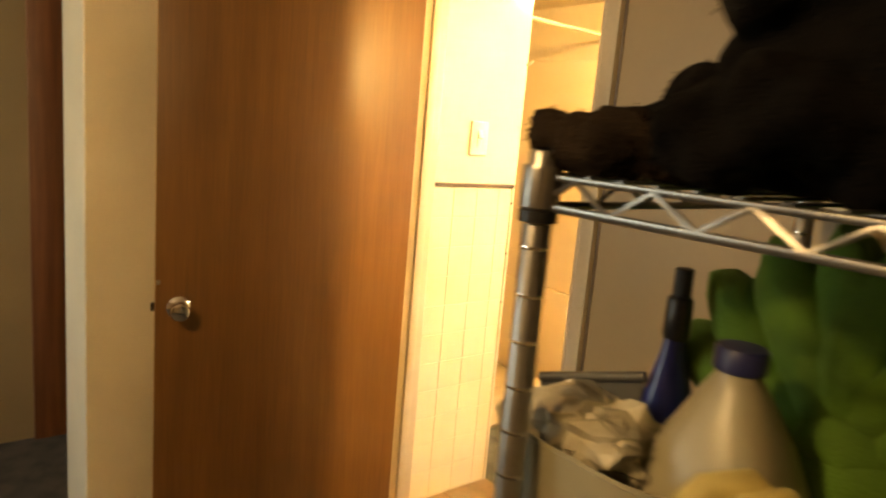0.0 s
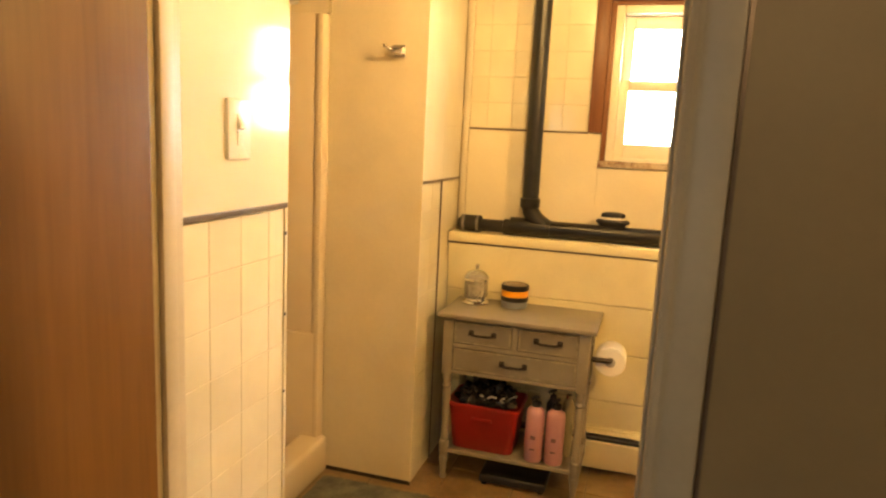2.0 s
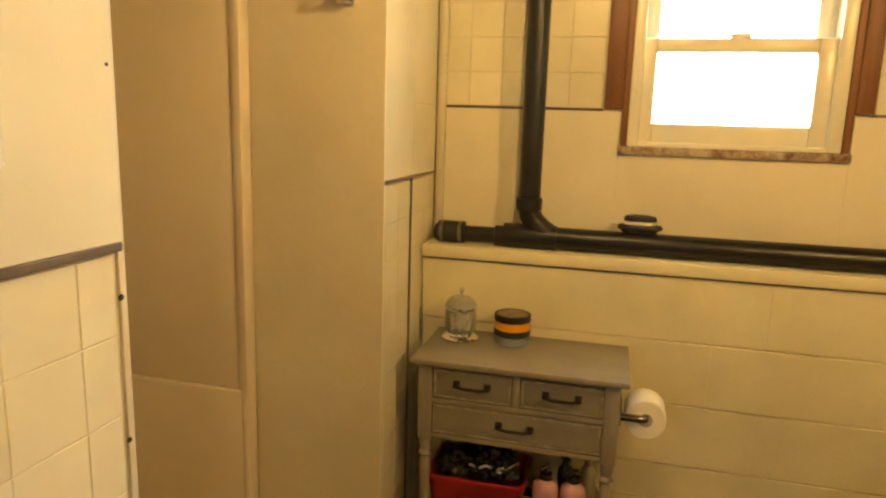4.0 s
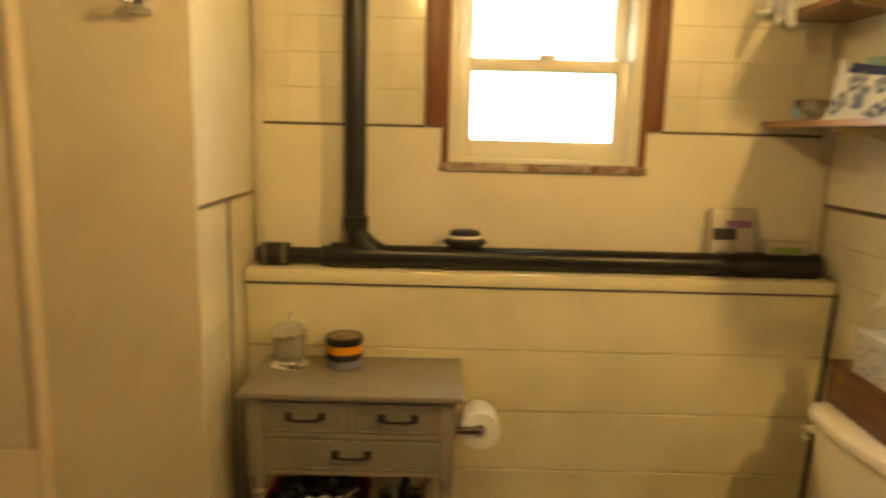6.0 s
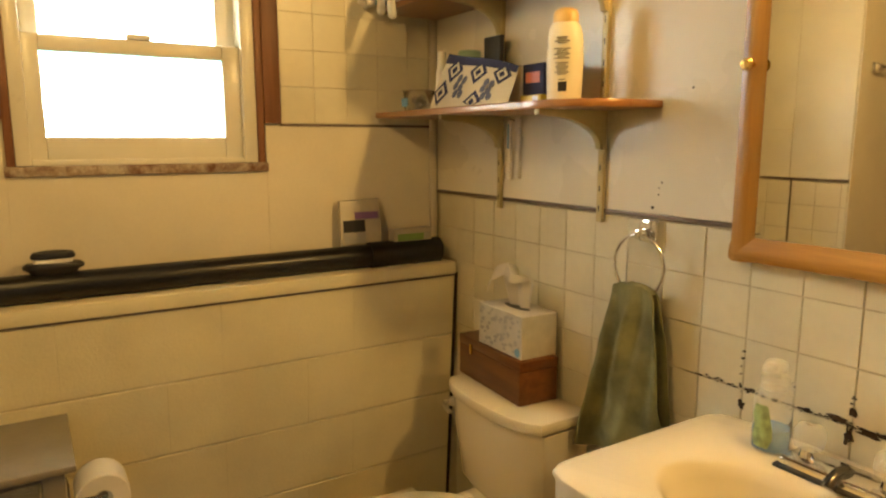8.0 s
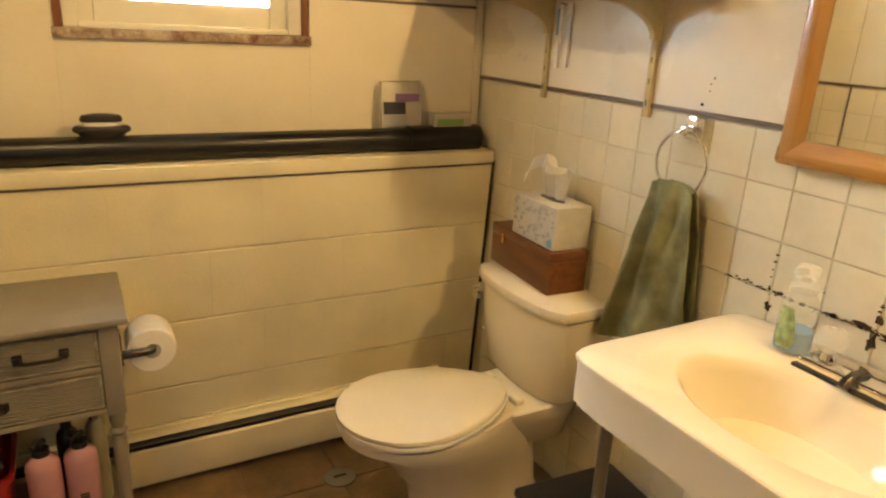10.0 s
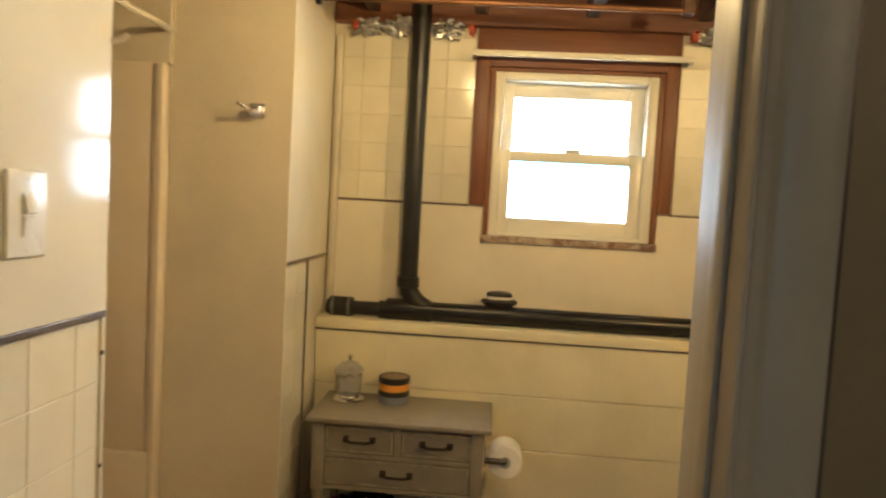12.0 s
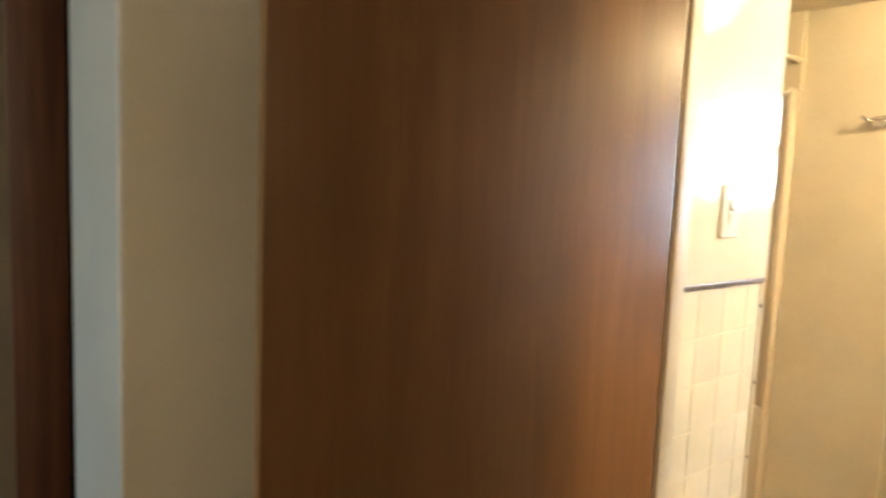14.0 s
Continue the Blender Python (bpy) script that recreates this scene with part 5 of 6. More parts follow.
def shelf_things():
    z = 1.472
    m = pose(0.205, 2.795, z, 0, 0, 42)
    b = thing("lotion_bottle", m.translation, "tall cream lotion bottle with orange cap and printing", "bottle")
    part("body", lathe(B(), [(0.036, 0), (0.040, 0.004), (0.042, 0.06), (0.043, 0.10), (0.041, 0.145), (0.036, 0.170), (0.026, 0.184)], (0, 0, 0), 32, sx=0.58), LEATHER, b)
    part("cap", lathe(B(), [(0.029, 0.181), (0.030, 0.196), (0.025, 0.208), (0.014, 0.214), (0.001, 0.215)], (0, 0, 0), 28, sx=0.62), mat("amber_cap", (0.74, 0.50, 0.20), 0.3, vary=0.05), b, "orange cap")
    bm = B()
    for lo, hi, w in ((0.132, 0.152, 0.017), (0.098, 0.124, 0.019), (0.062, 0.092, 0.016), (0.050, 0.058, 0.014)):
        for k in range(int((hi - lo) / 0.0042)):
            half = w * (0.75 + 0.25 * math.sin(2.3 * k + lo * 90))
            box(bm, -0.0262, -0.0225, -half + 0.004, half + 0.004, lo + 0.0042 * k, lo + 0.0042 * k + 0.0021)
    tagged(part("printing", bm, GREYPRINT, b, "rows of grey print", smooth=False), kind="stuff")
    part("barcode", box(B(), -0.0258, -0.0215, -0.008, 0.012, 0.024, 0.046), BLACK, b, "dark bar code", smooth=False)
    for o in b.children:
        o.matrix_parent_inverse = Matrix.Identity(4)
    b.matrix_world = m
    p = thing("zip_pouch", (0.16, 3.09, z), "cream cloth pouch with navy geometric print and zip", "pouch")
    bm = B()
    L, H, D = 0.315, 0.152, 0.055
    nx, nz = 16, 8
    m = pose(0.150, 3.105, z, 0, 0, 8)
    pts = {}
    for side in (-1, 1):
        for i in range(nx + 1):
            for j in range(nz + 1):
                u, v = i / nx, j / nz
                puff = D / 2 * max(0.0, 1 - v ** 1.5) * (0.55 + 0.45 * abs(math.sin(math.pi * u)) ** 0.5) + 0.002
                y = (u - 0.5) * L * (1.0 - 0.14 * v) - 0.050 * v
                top = H * (1 - 0.40 * (1 - u) + 0.03 * math.sin(5 * u))
                pts[side, i, j] = bm.verts.new((side * puff, y, v * top))
        for i in range(nx):
            for j in range(nz):
                q = [pts[side, i, j], pts[side, i + 1, j], pts[side, i + 1, j + 1], pts[side, i, j + 1]]
                bm.faces.new(q if side > 0 else q[::-1])
    bm.edges.ensure_lookup_table()
    bmesh.ops.holes_fill(bm, edges=[e for e in bm.edges if e.is_boundary], sides=0)
    part("cloth", bm, CREAM, p)
    def front(u, v, off):
        v, u = min(0.99, max(0.01, v)), min(0.99, max(0.01, u))
        puff = D / 2 * max(0.0, 1 - v ** 1.5) * (0.55 + 0.45 * abs(math.sin(math.pi * u)) ** 0.5) + 0.002 + off
        return Vector((-puff, (u - 0.5) * L * (1.0 - 0.14 * v) - 0.050 * v, v * H * (1 - 0.40 * (1 - u) + 0.03 * math.sin(5 * u))))
    def patch(uv, mname, material, off):
        bm = B()
        a = [bm.verts.new(front(u, v, off)) for u, v in uv]
        bm.faces.new(a)
        return part(mname, bm, material, p, smooth=False)
    def dia(u, v, k):
        return [(u - 0.115 * k, v), (u, v - 0.25 * k), (u + 0.115 * k, v), (u, v + 0.25 * k)]
    for u, v in ((0.88, 0.30), (0.80, 0.74), (0.46, 0.72), (0.16, 0.74), (0.40, 0.10)):
        patch(dia(u, v, 1.0), "print_diamond", NAVY, 0.0022)
        patch(dia(u, v, 0.62), "print_diamond", CREAM, 0.0030)
        patch(dia(u, v, 0.34), "print_diamond", NAVY, 0.0038)
    for u0, v0 in ((0.64, 0.42), (0.27, 0.36)):
        for du, dv in ((-0.035, 0.13), (0.035, 0.16), (-0.02, -0.02), (0.05, 0.02), (-0.05, -0.15), (0.02, -0.14)):
            patch([(u0 + du + 0.034 * math.cos(k * 0.785), v0 + dv + 0.090 * math.sin(k * 0.785)) for k in range(8)], "print_leaf", PRINT_LEAF, 0.0022)
    bm = B()
    for side in (-1, 1):
        a = [bm.verts.new((side * (abs(front(i / nx, 0.84, 0.003).x)), front(i / nx, 0.84, 0).y, front(i / nx, 0.84, 0).z)) for i in range(nx + 1)]
        d = [bm.verts.new((side * 0.004, front(i / nx, 1.0, 0).y, front(i / nx, 1.0, 0).z + 0.002)) for i in range(nx + 1)]
        for i in range(nx):
            bm.faces.new((a[i], a[i + 1], d[i + 1], d[i]))
    part("zip_band", bm, NAVY, p, "navy zip band")
    for o in p.children:
        o.matrix_parent_inverse = Matrix.Identity(4)
    p.matrix_world = m
    t = thing("plastic_tub", (0.145, 3.37, z), "small clear plastic tub with dressings", "tub")
    part("tub", lathe(B(), [(0.044, 0), (0.049, 0.058), (0.053, 0.060), (0.051, 0.061), (0.046, 0.056), (0.041, 0.003)], (0.145, 3.375, z), 24), ACRYLIC, t)
    part("contents", lumps(B(), (0.145, 3.375, z + 0.026), (0.03, 0.03, 0.02), 6, 9, (0.010, 0.016)), PLASTIC_W, t)
    part("tub_label", box(B(), 0.0955, 0.098, 3.36, 3.395, z + 0.012, z + 0.036), SKYBLUE, t, smooth=False)
    w = thing("white_tube", (0.20, 3.29, z), "white cosmetic tube standing on its cap", "tube")
    part("body", lathe(B(), [(0.018, 0), (0.019, 0.02), (0.017, 0.11), (0.011, 0.125), (0.013, 0.165), (0.011, 0.167)], (0.17, 3.285, z), 18), PLASTIC_W, w)
    j = thing("mint_jar", (0.255, 3.16, z), "pale mint green jar on the shelf", "jar")
    part("jar", lathe(B(), [(0.030, 0), (0.032, 0.004), (0.032, 0.132), (0.030, 0.135)], (0.252, 3.262, z), 24), MINT, j)
    part("lid", lathe(B(), [(0.033, 0.135), (0.033, 0.168), (0.030, 0.171), (0.001, 0.171)], (0.252, 3.262, z), 24), MINT, j)
    k = thing("black_packet", (0.27, 3.06, z), "black packet standing upright on the shelf", "packet")
    part("packet", prism(B(), [(3.143, z), (3.212, z), (3.217, z + 0.204), (3.138, z + 0.204)], 0.270, 0.288, "x", 0.004), BLACK, k)
    q = thing("remedy_box", (0.22, 2.90, z), "blue and yellow medicine box on the shelf", "box")
    part("lower_carton", box(B(), 0.185, 0.29, 2.855, 2.935, z, z + 0.022, 0.001), YELLOW, q, smooth=False)
    part("upper_carton", box(B(), 0.195, 0.285, 2.858, 2.938, z + 0.0225, z + 0.098, 0.001), NAVY, q, smooth=False)
    part("pink_label", box(B(), 0.1935, 0.195, 2.872, 2.925, z + 0.052, z + 0.078), mat("coral_label", (0.72, 0.22, 0.18), 0.5, vary=0.08), q, smooth=False)
    part("white_label", box(B(), 0.1835, 0.185, 2.865, 2.885, z + 0.004, z + 0.019), PLASTIC_W, q, smooth=False)
    tb = thing("toothbrush", (0.29, 3.13, 1.36), "blue and white toothbrush pack hung below the shelf", "toothbrush")
    part("handle", box(B(), RX - 0.026, RX - 0.016, 3.120, 3.134, 1.272, 1.440, 0.003), PLASTIC_W, tb)
    part("stripe", box(B(), RX - 0.028, RX - 0.0255, 3.123, 3.131, 1.36, 1.43, 0.001), SKYBLUE, tb)
    part("backing", box(B(), RX - 0.010, RX - 0.001, 3.098, 3.118, 1.275, 1.448, 0.001), PLASTIC_W, tb)
    part("hook", tube(B(), [(RX - 0.001, 3.127, 1.440), (RX - 0.021, 3.127, 1.444), (RX - 0.021, 3.127, 1.436)], 0.002, 8), STEEL, tb)
    # gloves and a roll on the upper shelf
    z2 = 1.795
    g = thing("rubber_gloves", (0.10, 3.25, z2), "white and blue rubber gloves draped over the shelf edge", "gloves")
    for pts in (((0.115, 3.43, z2 + 0.030), (0.075, 3.405, z2 + 0.026), (0.052, 3.375, z2 - 0.004), (0.036, 3.335, z2 - 0.058)),
                ((0.110, 3.46, z2 + 0.030), (0.070, 3.445, z2 + 0.030), (0.046, 3.425, z2 + 0.002), (0.032, 3.395, z2 - 0.040)),
                ((0.110, 3.49, z2 + 0.032), (0.070, 3.490, z2 + 0.036), (0.040, 3.480, z2 + 0.020), (0.030, 3.460, z2 - 0.006)),
                ((0.105, 3.51, z2 + 0.034), (0.060, 3.525, z2 + 0.044), (0.036, 3.540, z2 + 0.038), (0.040, 3.548, z2 + 0.014), (0.056, 3.546, z2 + 0.004))):
        bm = tube(B(), pts, 0.0125, 12)
        tip = bmesh.ops.create_icosphere(bm, subdivisions=2, radius=0.0126)
        bmesh.ops.translate(bm, verts=tip["verts"], vec=pts[-1])
        part("finger", bm, PLASTIC_W, g)
    palm = lumps(B(), (0.155, 3.465, z2 + 0.034), (0, 0, 0), 1, 18, (0.062, 0.062), 3, 0.35)
    for v in palm.verts:
        v.co.z = z2 + 0.001 + max(0.0, (v.co.z - z2) * 0.75)
    part("palm", palm, PLASTIC_W, g)
    cuff = lumps(B(), (0.095, 3.528, z2 + 0.022), (0, 0, 0), 1, 25, (0.026, 0.026), 3, 0.5)
    part("cuff", cuff, SKYBLUE, g, "pale blue cuff")
    r = thing("paper_roll", (0.2, 3.10, z2), "white wrapped paper roll on the upper shelf", "roll")
    part("roll", lathe(B(), [(0.02, 2.99), (0.05, 2.992), (0.052, 2.996), (0.052, 3.095), (0.05, 3.098), (0.02, 3.10)], (0.21, 0, z2 + 0.0525), 24, "y"), PAPER, r)


shelf_things()


# ---- towel on its ring ----
def towel_ring():
    y, z = 2.617, 1.178
    r = thing("towel_ring", (RX, y, z), "chrome towel ring on a square wall plate", "towel ring")
    part("plate", box(B(), RX - 0.014, RX - 0.001, y - 0.026, y + 0.026, z - 0.026, z + 0.026, 0.004), CHROME, r)
    part("post", box(B(), RX - 0.045, RX - 0.012, y - 0.011, y + 0.011, z - 0.016, z + 0.006, 0.004), CHROME, r)
    bm = B()
    R = 0.072
    tube(bm, [(RX - 0.036, y + R * math.sin(a), z - 0.006 - R + R * math.cos(a)) for a in (2 * math.pi * i / 36 for i in range(36))], 0.0042, 10, True)
    part("ring", bm, CHROME, r)
    bm = B()
    n, m = 44, 40
    edges = []
    for side, length in ((-1, 0.405), (1, 0.345)):
        g = []
        for i in range(n + 1):
            u = i / n
            row = []
            for j in range(m + 1):
                v = j / m
                lo, hi = 2.566 - 0.046 * v ** 0.6, 2.682 + 0.122 * v ** 1.15
                gather = 0.5 - 0.5 * math.cos(math.pi * u)
                fold = (0.006 + 0.011 * v) * math.sin(13 * u * u + 1.6 * v + 0.6) + 0.004 * math.sin(25 * u - 6 * v) + 0.010 * noise.noise((u * 4, v * 5, 1.7))
                crown = 0.016 * math.sin(math.pi * u) ** 0.5 * (1 - v) ** 6
                xx = RX - 0.040 + side * (0.011 + 0.010 * min(1, 3 * v)) + fold * (1 if side < 0 else 0.3) * min(1, 0.2 + 5 * v)
                zz = z - 0.136 + crown + 0.004 * noise.noise((u * 9, 0.3, side)) * (1 - v) ** 4 - length * v + 0.020 * v * math.sin(5 * u) - 0.020 * v * (1 - u)
                row.append(bm.verts.new((min(xx, RX - 0.006), lo + (hi - lo) * (0.7 * u + 0.3 * gather), zz)))
            g.append(row)
        for i in range(n):
            for j in range(m):
                bm.faces.new((g[i][j], g[i + 1][j], g[i + 1][j + 1], g[i][j + 1]))
        edges.append([row[0] for row in g])
    for i in range(n):
        bm.faces.new((edges[0][i], edges[0][i + 1], edges[1][i + 1], edges[1][i]))
    bmesh.ops.recalc_face_normals(bm, faces=bm.faces[:])
    bmesh.ops.solidify(bm, geom=bm.faces[:], thickness=0.004)
    solid("hand_towel", bm, TOWEL, "olive green hand towel hung through the ring", "towel", kind="thing", smooth=True)


towel_ring()


# ---- soap on the sink ----
def soap():
    c = (0.238, 2.243, 0.820)
    s = thing("soap_dispenser", c, "clear foaming soap bottle with green label and blue soap", "soap bottle")
    part("bottle", lathe(B(), [(0.030, 0), (0.033, 0.003), (0.034, 0.010), (0.034, 0.088), (0.031, 0.104), (0.024, 0.114), (0.020, 0.118)], c, 28), BOTTLE_CLEAR, s)
    part("soap", lathe(B(), [(0.029, 0.003), (0.032, 0.006), (0.0325, 0.042), (0.031, 0.044), (0.001, 0.044)], c, 24), BLUE_LIQ, s, "blue liquid soap")
    bm = B()
    rows = []
    for z, lo, hi in ((0.012, 2.75, 3.55), (0.030, 2.60, 3.75), (0.052, 2.70, 3.70), (0.070, 2.55, 3.60), (0.092, 2.75, 3.45)):
        rows.append([bm.verts.new((c[0] + 0.0346 * math.cos(lo + (hi - lo) * k / 8), c[1] + 0.0346 * math.sin(lo + (hi - lo) * k / 8), c[2] + z)) for k in range(9)])
    for a, b in zip(rows, rows[1:]):
        for i in range(8):
            bm.faces.new((a[i], a[i + 1], b[i + 1], b[i]))
    part("label", bm, mat("pale_green_label", (0.42, 0.55, 0.24), 0.5, vary=0.25, scale=60, grain=90), s, "pale green leafy label")
    part("collar", lathe(B(), [(0.021, 0.116), (0.024, 0.119), (0.024, 0.136), (0.021, 0.138)], c, 24), BOTTLE_CAP, s)
    part("pump", lathe(B(), [(0.010, 0.138), (0.009, 0.148), (0.020, 0.150), (0.021, 0.164), (0.017, 0.168), (0.001, 0.169)], c, 20), BOTTLE_CAP, s)
    part("nozzle", box(B(), c[0] - 0.036, c[0] - 0.004, c[1] - 0.008, c[1] + 0.008, c[2] + 0.152, c[2] + 0.164, 0.004), BOTTLE_CAP, s)


soap()

# ---- waste bin beside the toilet ----
wb = thing("waste_bin", (0.17, 2.50, 0), "small printed waste bin with black lid under the sink", "bin")
BIN = pose(0.118, 2.610, 0, 0, 0, -4)
part("body", prism(B(), [(-0.140, -0.072), (0.140, -0.072), (0.140, 0.072), (-0.140, 0.072)], 0, 0.240, "z", 0.02), mat("printed_bin", (0.55, 0.36, 0.26), 0.4, vary=0.25, scale=28, grain=60, dark=(0.30, 0.11, 0.10)), wb)
part("lid", box(B(), -0.152, 0.152, -0.082, 0.082, 0.241, 0.268, 0.008, 3), BLACK, wb, "black lid")
for o in wb.children:
    o.matrix_parent_inverse = Matrix.Identity(4)
wb.matrix_world = BIN
fd = thing("floor_drain", (-0.290, 3.255, 0), "round grey floor cleanout cover", "drain")
part("cover", lathe(B(), [(0.05, 0.0), (0.05, 0.004), (0.046, 0.006), (0.001, 0.006)], (-0.290, 3.255, 0), 24), STEEL, fd)
part("slot", box(B(), -0.310, -0.270, 3.251, 3.259, 0.006, 0.0075), BLACK, fd, smooth=False)

# ---- switch, hooks and marks on the walls ----
sw = thing("light_switch", (LX, 1.846, 1.380), "white two-rocker light switch plate on the board", "switch")
part("plate", box(B(), LX + 0.001, LX + 0.0095, 1.806, 1.886, 1.319, 1.440, 0.004, 3), PLASTIC_W, sw)
part("rocker", prism(B(), [(LX + 0.0092, 1.410), (LX + 0.0105, 1.410), (LX + 0.0185, 1.382), (LX + 0.0092, 1.379)], 1.835, 1.857, "y", 0.001), PLASTIC_W, sw, "white rocker")
part("rocker", prism(B(), [(LX + 0.0092, 1.377), (LX + 0.0125, 1.376), (LX + 0.0105, 1.348), (LX + 0.0092, 1.348)], 1.835, 1.857, "y", 0.0008), PLASTIC_W, sw, "white rocker")
for z in (1.330, 1.429):
    part("screw", lathe(B(), [(0.003, 0.0094), (0.003, 0.0100), (0.001, 0.0103)], (LX, 1.846, z), 10, "x"), PLASTIC_W, sw)

hk = thing("robe_hook", (-1.63, PANEL_Y, 1.686), "small chrome robe hook on the beige panel", "hook")
part("plate", box(B(), -1.658, -1.608, PANEL_Y - 0.010, PANEL_Y, 1.664, 1.708, 0.004, 3), CHROME, hk)
part("block", box(B(), -1.654, -1.612, PANEL_Y - 0.034, PANEL_Y - 0.009, 1.670, 1.700, 0.007, 4), CHROME, hk)
part("prong", tube(B(), [(-1.646, PANEL_Y - 0.030, 1.686), (-1.660, PANEL_Y - 0.044, 1.689), (-1.672, PANEL_Y - 0.050, 1.697)], 0.006, 12), CHROME, hk)
part("prong_tip", lathe(B(), [(0.001, -0.009), (0.007, -0.006), (0.009, 0.0), (0.007, 0.006), (0.001, 0.009)], (-1.674, PANEL_Y - 0.051, 1.698), 16, "x"), CHROME, hk)
th = thing("curtain_hook", (LX, 2.046, 1.66), "small pale curtain tie hook on the wall edge", "hook")
part("peg", tube(B(), [(LX, 2.044, 1.660), (LX + 0.018, 2.050, 1.664), (LX + 0.024, 2.056, 1.676)], 0.005, 10), TRIM, th)


def marks(name, label, spots, wall):
    for (x, y, z, r) in spots:
        m = thing(name, (x, y, z), label, "hole", name + "s on the wall")
        part("spot", lathe(B(), [(r, -0.0008), (r * 0.8, 0.0012), (0.0003, 0.0008)], (x, y, z), 9, "x", 0.6, 0.6), MOULD_AND_RECESS, m)


marks("screw_hole", "dark screw hole in the wall board", [(LX + 0.0055, 2.036, 1.432, 0.004), (LX + 0.001, 2.043, 1.145, 0.008), (LX + 0.001, 2.043, 0.95, 0.007), (LX + 0.001, 2.041, 0.757, 0.006), (RX - 0.0012, 2.522, 1.493, 0.004), (RX - 0.0012, 2.615, 1.232, 0.007), (RX - 0.0012, 2.60, 1.262, 0.003), (RX - 0.0012, 2.592, 1.290, 0.004), (RX - 0.0012, 2.600, 1.277, 0.003)], 0)

# ---- ceiling details by the window ----
rod = thing("curtain_rod", (-0.6, 3.51, 2.0), "white flat curtain rod over the window", "curtain rod")
part("bar", box(B(), -1.00, -0.195, 3.492, 3.508, 1.984, 2.006, 0.004), VINYL, rod)
for x in (-1.0, -0.207):
    part("return", box(B(), x, x + 0.012, 3.508, WY - 0.001, 1.986, 2.004, 0.003), VINYL, rod)
cp = thing("copper_pipe", (-0.9, 3.26, 2.11), "thin old copper pipe running under the joists", "pipe")
part("run", tube(B(), [(LX, 3.262, 2.106), (-0.9, 3.262, 2.104), (-0.30, 3.262, 2.098)], 0.0105, 12), mat("old_copper", (0.34, 0.16, 0.07), 0.45, metal=0.7, vary=0.25, grain=90), cp)
part("flange", lathe(B(), [(0.024, 0), (0.024, 0.012), (0.014, 0.016)], (LX, 3.262, 2.106), 16, "x"), BLACK, cp, "black wall flange")
part("hanger", box(B(), -0.31, -0.27, 3.245, 3.28, 2.085, 2.16, 0.004), JOIST, cp)
gb = thing("ceiling_lamp", (CEIL_LAMP[0], CEIL_LAMP[1], CEIL_Z), "bare bulb in a porcelain socket under the joists", "lamp")
part("socket", lathe(B(), [(0.018, 0.045), (0.024, 0.06), (0.030, 0.12), (0.045, 0.13), (0.045, CEIL_Z - CEIL_LAMP[2])], CEIL_LAMP, 18), PLASTIC_W, gb)
cb = part("bulb", lathe(B(), [(0.012, 0.055), (0.022, 0.035), (0.030, 0.0), (0.024, -0.02), (0.001, -0.031)], CEIL_LAMP, 18), BULB, gb)
cb.visible_shadow = False
for k, (x, w) in enumerate(((-1.40, 0.09), (-1.28, 0.10), (-1.10, 0.10), (-0.12, 0.12), (0.05, 0.12))):
    f = crumple((x, WY - 0.03, 2.092), (w * 1.25, 0.05, 0.066), 30 + k, 0.8)
    solid("insulation_foil", f, FOIL, "crumpled foil insulation stuffed above the tiles", "insulation", kind="thing", group="insulation scraps", smooth=True)
for x in (-1.445, -1.005, -0.19):
    q = crumple((x, WY - 0.031, 2.092), (0.030, 0.036, 0.058), 50 + int(x * 10), 0.5, 3)
    solid("red_wrap", q, RED_CAN, "torn red insulation wrap at the wall top", "insulation", kind="thing", group="insulation scraps", smooth=True)


